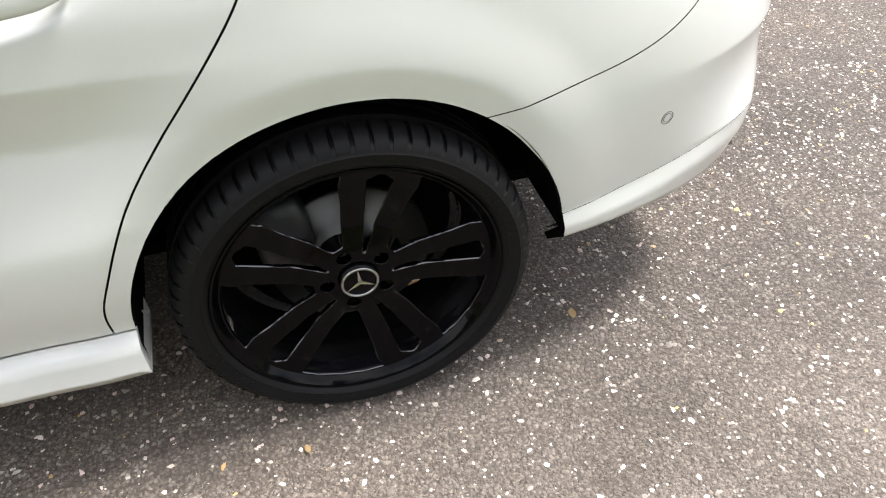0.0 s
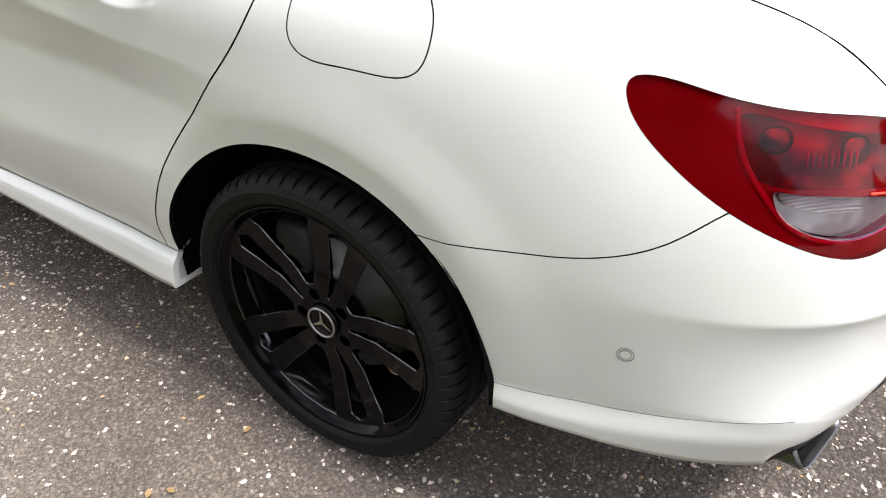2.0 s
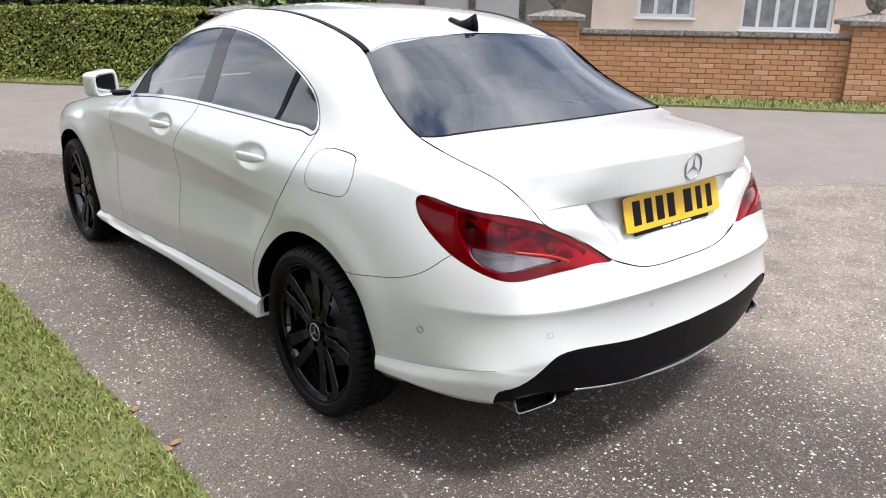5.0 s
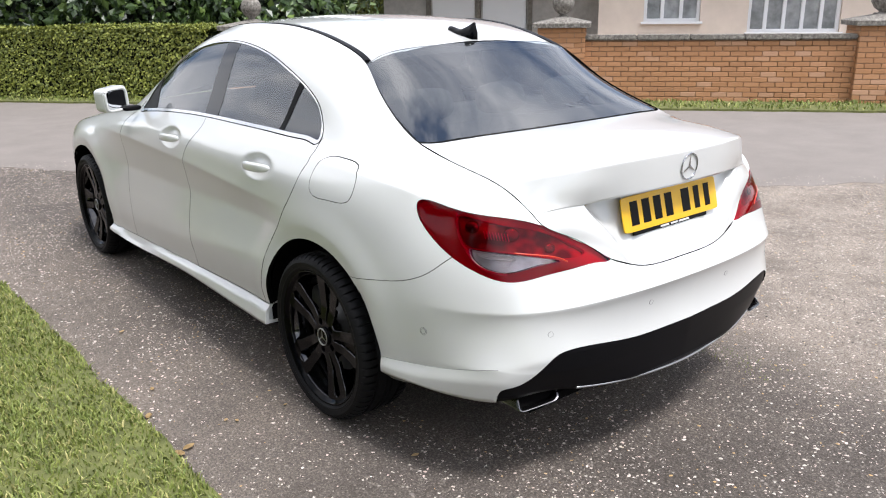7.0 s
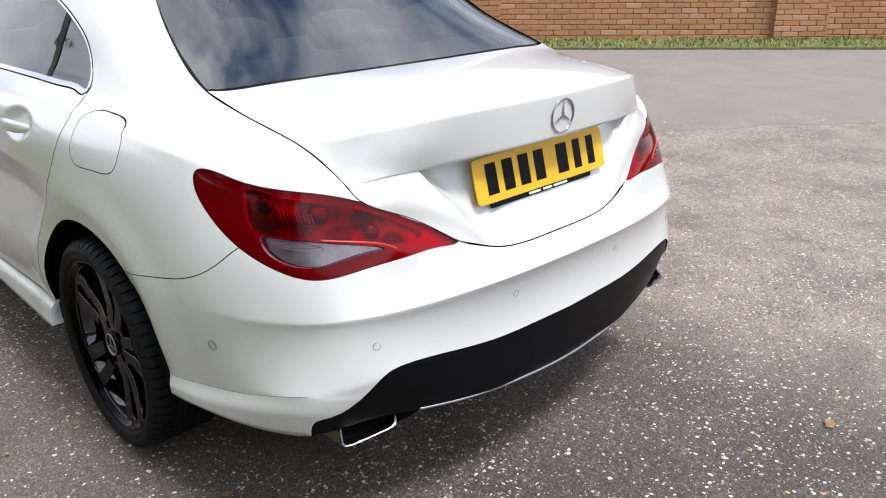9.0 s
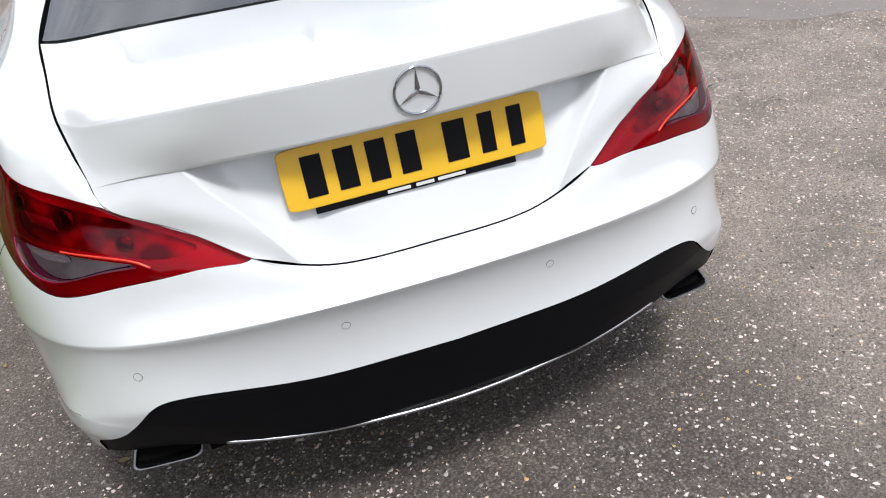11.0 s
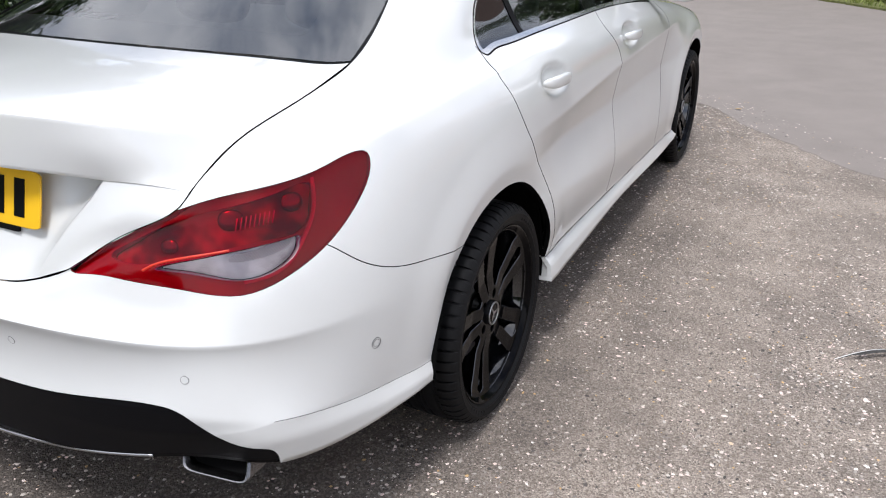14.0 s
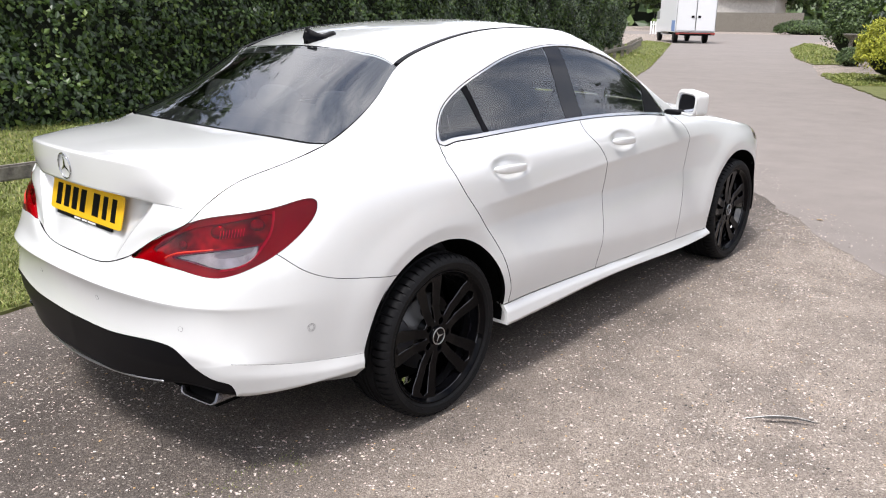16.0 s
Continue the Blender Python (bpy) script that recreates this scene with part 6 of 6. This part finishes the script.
face_r = roof_bm.faces.new(ridge)
ext = bmesh.ops.extrude_face_region(roof_bm, geom=[face_r])
bmesh.ops.translate(roof_bm, verts=[g for g in ext["geom"] if isinstance(g, bmesh.types.BMVert)], vec=(0, 0, .12))
bmesh.ops.recalc_face_normals(roof_bm, faces=roof_bm.faces)
part("roof", roof_bm, TILE, house, "brown tiled roof", smooth=False)

# ---- fence along the verge ----
FENCE_LINE = [(-3.45, -8), (-3.42, 0.2), (-3.6, 2.4), (-5.2, 7.5), (-9.0, 16.5), (-12.4, 25.6), (-16.5, 34.5)]
fence = tagged(new("fence"), "low weathered timber rail fence on short posts", "fence")
run = even(np.array(FENCE_LINE, float), 26)
for k, (x, y) in enumerate(run):
    h = .46 + .04 * rng.random()
    part("post", moved(block((.10, .10, h), (0, 0, h / 2), OLD_WOOD, .012), pose(x, y, 0, rng.uniform(-2, 2), rng.uniform(-2, 2), rng.uniform(0, 40))), OLD_WOOD, fence, smooth=False)
for (x0, y0), (x1, y1) in zip(run[:-1], run[1:]):
    length, yaw = math.hypot(x1 - x0, y1 - y0), math.degrees(math.atan2(y1 - y0, x1 - x0))
    nx, ny = (y1 - y0) / length * .07, -(x1 - x0) / length * .07
    part("rail", block((length + .04, .06, .115), ((x0 + x1) / 2 + nx, (y0 + y1) / 2 + ny, .335), OLD_WOOD, .014, yaw), OLD_WOOD, fence, smooth=False)

# ---- things on the ground ----
quill = bmesh.new()
rows = []
for s in np.linspace(0, 1, 16):
    w = .0125 * math.sin(math.pi * min(1, s * .9 + .12)) ** .7 * (0.12 if s < .22 else 1)
    cpt = Vector((1.765 + .215 * s, .715 + .14 * s + .018 * math.sin(s * 3), .012 + .012 * math.sin(s * 3.1)))
    across = Vector((-.55, .83, 0))
    rows.append([quill.verts.new(cpt - across * w), quill.verts.new(cpt + Vector((0, 0, .004))), quill.verts.new(cpt + across * w * .6)])
for a, b in zip(rows[:-1], rows[1:]):
    for k in range(2):
        quill.faces.new((a[k], a[k + 1], b[k + 1], b[k]))
bmesh.ops.solidify(quill, geom=quill.faces[:], thickness=.0012)
feather = tagged(part("feather", quill, FEATHER), "long grey bird feather with a pale quill on tarmac", "feather")
shaft = [(1.765 + .215 * s, .715 + .14 * s + .018 * math.sin(s * 3), .017 + .012 * math.sin(s * 3.1)) for s in np.linspace(-.04, .97, 14)]
part("quill", tube(shaft, [.0016 * (1 - .7 * k / 13) for k in range(14)], 6), PALE, feather, "pale quill")


def fallen_leaf(x, y, size, turn, mat=DRY_LEAF, curl=.3):
    bm = bmesh.new()
    rows = []
    for s in np.linspace(0, 1, 8):
        w = size * .26 * math.sin(math.pi * s) ** .8 + .0006
        rows.append([bm.verts.new((size * (s - .5), o * w, .006 + abs(o) * curl * w + .25 * size * (s - .5) ** 2)) for o in (-1, 0, 1)])
    for a, b in zip(rows[:-1], rows[1:]):
        for k in range(2):
            bm.faces.new((a[k], a[k + 1], b[k + 1], b[k]))
    bmesh.ops.solidify(bm, geom=bm.faces[:], thickness=.0008)
    moved(bm, pose(x, y, .001, 0, 0, turn))
    return tagged(part("fallen_leaf", bm, mat), "dry tan fallen leaf on tarmac", "leaf", "fallen leaves")


for x, y, size, turn in ((-1.36, .097, .05, 20), (-1.405, .08, .06, 120), (-1.39, .407, .045, 60), (.65, -1.46, .055, 30), (-.79, -.458, .03, 170), (-1.18, .19, .022, 40), (-1.15, .16, .02, 100), (-.955, .15, .02, 10), (-1.30, .62, .03, 80), (-1.2, 1.3, .03, 30), (1.02, 4.1, .05, 10)):
    fallen_leaf(x, y, size, turn)
for x, y, yaw, ln in ((-.95, .64, 80, .07), (-1.02, .33, 25, .05), (-.62, -.46, 10, .05)):
    tagged(part("twig", moved(tube([(-ln / 2, 0, .003), (0, .004, .005), (ln / 2, -.002, .003)], .0016, 6), pose(x, y, 0, 0, 0, yaw)), OLD_WOOD), "thin dry twig on tarmac", "twig", "dry twigs")
blades("moss", [(.62, -.95), (.80, -.95), (.80, -.55), (.66, -.55)], 260, .010, "small green weeds in a crack of the tarmac", z=0, wide=.0016)

# ---- planting and trees beyond the lane ----
bush("golden_bush", (-1.80, 18.55, .72), (.74, .74, .74), .034, 15000, GOLDEN, "bright yellow-green clipped shrub")
bush("round_shrub", (-4.45, 25.4, .22), (.40, .40, .36), .035, 3500, SHRUB, "small round green shrub")
bush("dark_shrub", (-5.45, 28.8, 1.1), (.85, .85, 1.2), .06, 9000, SHRUB, "loose dark green garden shrub")
bush("garden_shrub", (-4.3, 31.5, 1.7), (1.9, 1.9, 1.8), .075, 14000, SHRUB, "large loose green garden shrub")
bush("far_hedge", (-20.6, 73.0, .45), (2.9, 1.2, .8), .10, 7000, SHRUB, "low dark hedge beyond the junction", "hedge")
for k, (x, y, h, sp) in enumerate(((-24, 96, 9, 4.5), (-32, 92, 10, 5), (-16, 90, 9, 4.5), (-9, 70, 8, 4), (2, 40, 8, 3.6), (-42, 88, 10, 5), (-1, 32, 7, 3.2))):
    tree("tree", x, y, h, sp, 6000, .34 if y > 60 else .2, "broad leafy green tree beyond the lane")
for k, (s, c, h, sp) in enumerate(((-7.0, 13.5, 5.5, 2.2), (-10.0, 12.8, 6.0, 2.6), (-13.5, 13.0, 6.5, 2.8), (-17, 13.5, 7, 3))):
    p = on_wall(s, c)
    tree("garden_tree", p.x, p.y, h, sp, 7500, .12, "many-stemmed dark garden tree behind a hedge", SHRUB, .12, 3 if k < 2 else 1)
for s, c, r in ((-6.0, 12.2, (1.6, 1.3, 1.6)), (-8.6, 12.0, (1.8, 1.2, 1.7)), (-11.6, 11.8, (2.0, 1.2, 1.8)), (-15, 12, (2.2, 1.3, 2.0))):
    p = on_wall(s, c)
    bush("dense_shrub", (p.x, p.y, r[2] * .55), r, .11, 5000, IVY, "dense dark evergreen shrub behind a hedge")
p = on_wall(-4.2, 19.5)
bush("clipped_bush", (p.x, p.y, 1.0), (2.6, 2.0, 1.9), .09, 7000, CONIFER, "bright green clipped bush in a garden")
for x, y, h, sp in ((-12.5, -7, 11, 3.4), (-13, -1.5, 12.5, 3.8), (-13.5, 4.5, 11.5, 3.6), (-15, 10.5, 10, 3.4), (-18, 18, 8, 3)):
    tree("hedgerow_tree", x, y, h, sp, 9000, .2, "tall leafy tree rising behind the ivy hedge", SHRUB)

# ---- the van ----
van = tagged(new("box_van"), "white box van with a blue flash parked at the roadside", "van")
VM = Matrix.Translation((-16.9, 41.6, 0)) @ Matrix.Rotation(math.atan2(.78, -.62) - math.pi / 2, 4, "Z")


def van_part(name, size, at, mat, label="", bevel=.03, parent=None):
    return part(name, moved(block(size, at, mat, bevel), VM), mat, parent or van, label, smooth=False)


van_part("box_body", (2.25, 4.2, 2.5), (0, 2.2, 1.85), VAN_WHITE, "white load box")
for sx in (-.56, .56):
    rear_door_v = van_part("rear_door", (1.06, .04, 2.25), (sx, .08, 1.82), VAN_WHITE, "white rear door", .01)
    van_part("door_lock", (.16, .03, .12), (sx * .32, .045, 1.45), TRIM_BLACK, "black door lock", .004, rear_door_v)
    van_part("hinge", (.03, .03, 2.2), (sx * 1.93, .05, 1.82), STEEL, "", .004, rear_door_v)
    van_part("tail_light", (.22, .03, .10), (sx * 1.75, -.045, .54), VAN_RED, "red tail light", .006)
van_part("door_seam", (.03, .03, 2.25), (0, .055, 1.82), STEEL, "grey door seal", .004)
van_part("red_stripe", (2.0, .012, .05), (0, -.044, .56), VAN_RED, "red reflective stripe", 0)
van_part("rear_step", (2.2, .12, .14), (0, .02, .52), TRIM_BLACK, "dark rear step")
van_part("chassis", (1.0, 5.4, .2), (0, 3.0, .52), VOID)
van_part("blue_flash", (.01, .8, .6), (-1.13, .55, .95), VAN_BLUE, "blue painted flash", 0)
van_part("cab", (1.95, 1.5, 1.5), (0, 5.2, 1.15), VAN_WHITE, "white cab", .12)
van_part("cab_window", (.02, .75, .5), (-.985, 5.35, 1.55), PANE, "dark cab window", .004)
van_part("cab_mirror", (.1, .16, .32), (-1.12, 5.75, 1.45), TRIM_BLACK, "black cab mirror", .02)
for sx in (-.85, .85):
    for sy in (1.1, 5.2):
        part("van_wheel", moved(lathe([(.0001, .11), (.17, .11), (.20, .10), (.33, .10), (.345, .07), (.345, -.07), (.33, -.10), (.0001, -.10)], 28), VM @ Matrix.Translation((sx, sy, .345))), RUBBER, van, "black van wheel")

# ---- buildings and fences beyond the junction ----
def far_box(name, size, at, mat, label, category, turn=0.0):
    thing = tagged(new(name), label, category)
    part("wall", block(size, at, mat, .02, turn), mat, thing, smooth=False)
    return thing


far_box("timber_fence", (13, .2, 1.9), (-30, 80, .95), OLD_WOOD, "long weathered timber fence beyond the junction", "fence", 8)
barn = far_box("grey_barn", (9, 6, 3.4), (-33, 88, 1.7), GREY_RENDER, "grey weathered outbuilding beyond the junction", "building", 8)
bm = bmesh.new()
rows = [[bm.verts.new((x, y, z)) for y, z in ((84.5, 3.4), (88, 5.2), (91.5, 3.4))] for x in (-38, -28)]
for k in range(2):
    bm.faces.new((rows[0][k], rows[0][k + 1], rows[1][k + 1], rows[1][k]))
bm.faces.new(rows[0]), bm.faces.new(rows[1][::-1])
part("roof", bm, TILE, barn, "brown barn roof", smooth=False)
cottage = far_box("white_cottage", (9, 7, 3.0), (-8, 62, 1.5), RENDER, "pale house among the trees", "house", 20)
part("roof", block((9.6, 7.6, 1.2), (-8, 62, 3.6), TILE, .3, 20), TILE, cottage, "brown roof", smooth=False)
paling = tagged(new("white_fence"), "white picket fence beyond the hedge", "fence")
for k in range(24):
    part("picket", block((.12, .05, 1.0), (-27.5 + k * .19, 57 + k * .05, .6), WHITE, .01), WHITE, paling, smooth=False)
part("rail", block((4.6, .05, .08), (-25.3, 57.65, .85), WHITE, .01, 15), WHITE, paling, smooth=False)
post = tagged(new("bird_table"), "grey stone bird table on a lawn", "bird table")
part("stem", lathe([(.0001, 0), (.16, 0), (.14, .06), (.07, .10), (.06, .75), (.10, .8)], 16, "z"), STONE, post).location = (-4.9, 26.9, 0)
part("bowl", lathe([(.0001, .8), (.10, .8), (.26, .92), (.27, .96), (.0001, .93)], 20, "z"), STONE, post).location = (-4.9, 26.9, 0)
# land beyond the gardens: an added near-black band stands in for the woodland's shade
belt = bmesh.new()
rows = [[belt.verts.new((128 * math.cos(a), 128 * math.sin(a), z)) for z in (-1, 6.5 + 2.5 * math.sin(a * 13) + 1.5 * math.sin(a * 41))] for a in np.linspace(0, 2 * math.pi, 240, endpoint=False)]
for a, b in zip(rows, rows[1:] + rows[:1]):
    belt.faces.new((a[0], a[1], b[1], b[0]))
tagged(part("backdrop", belt, SHADE_GREEN), "added band coloured as the shade in distant woodland", "woodland", kind="structure")
far_trees = tagged(new("tree_line"), "distant dark line of woodland trees", "woodland", kind="stuff")
ang = rng.random(26000) * 2 * math.pi
dist = 120 + rng.random(26000) * 14
hh = rng.random(26000) ** .7 * (9 + 4 * np.sin(ang * 13) + 2.5 * np.sin(ang * 41))
pts = np.stack([dist * np.cos(ang), dist * np.sin(ang), np.maximum(hh, .2)], 1)
leaf_mass("leaves", pts, np.stack([-np.cos(ang), -np.sin(ang), np.full(26000, .5)], 1), 1.5, SHRUB, far_trees)
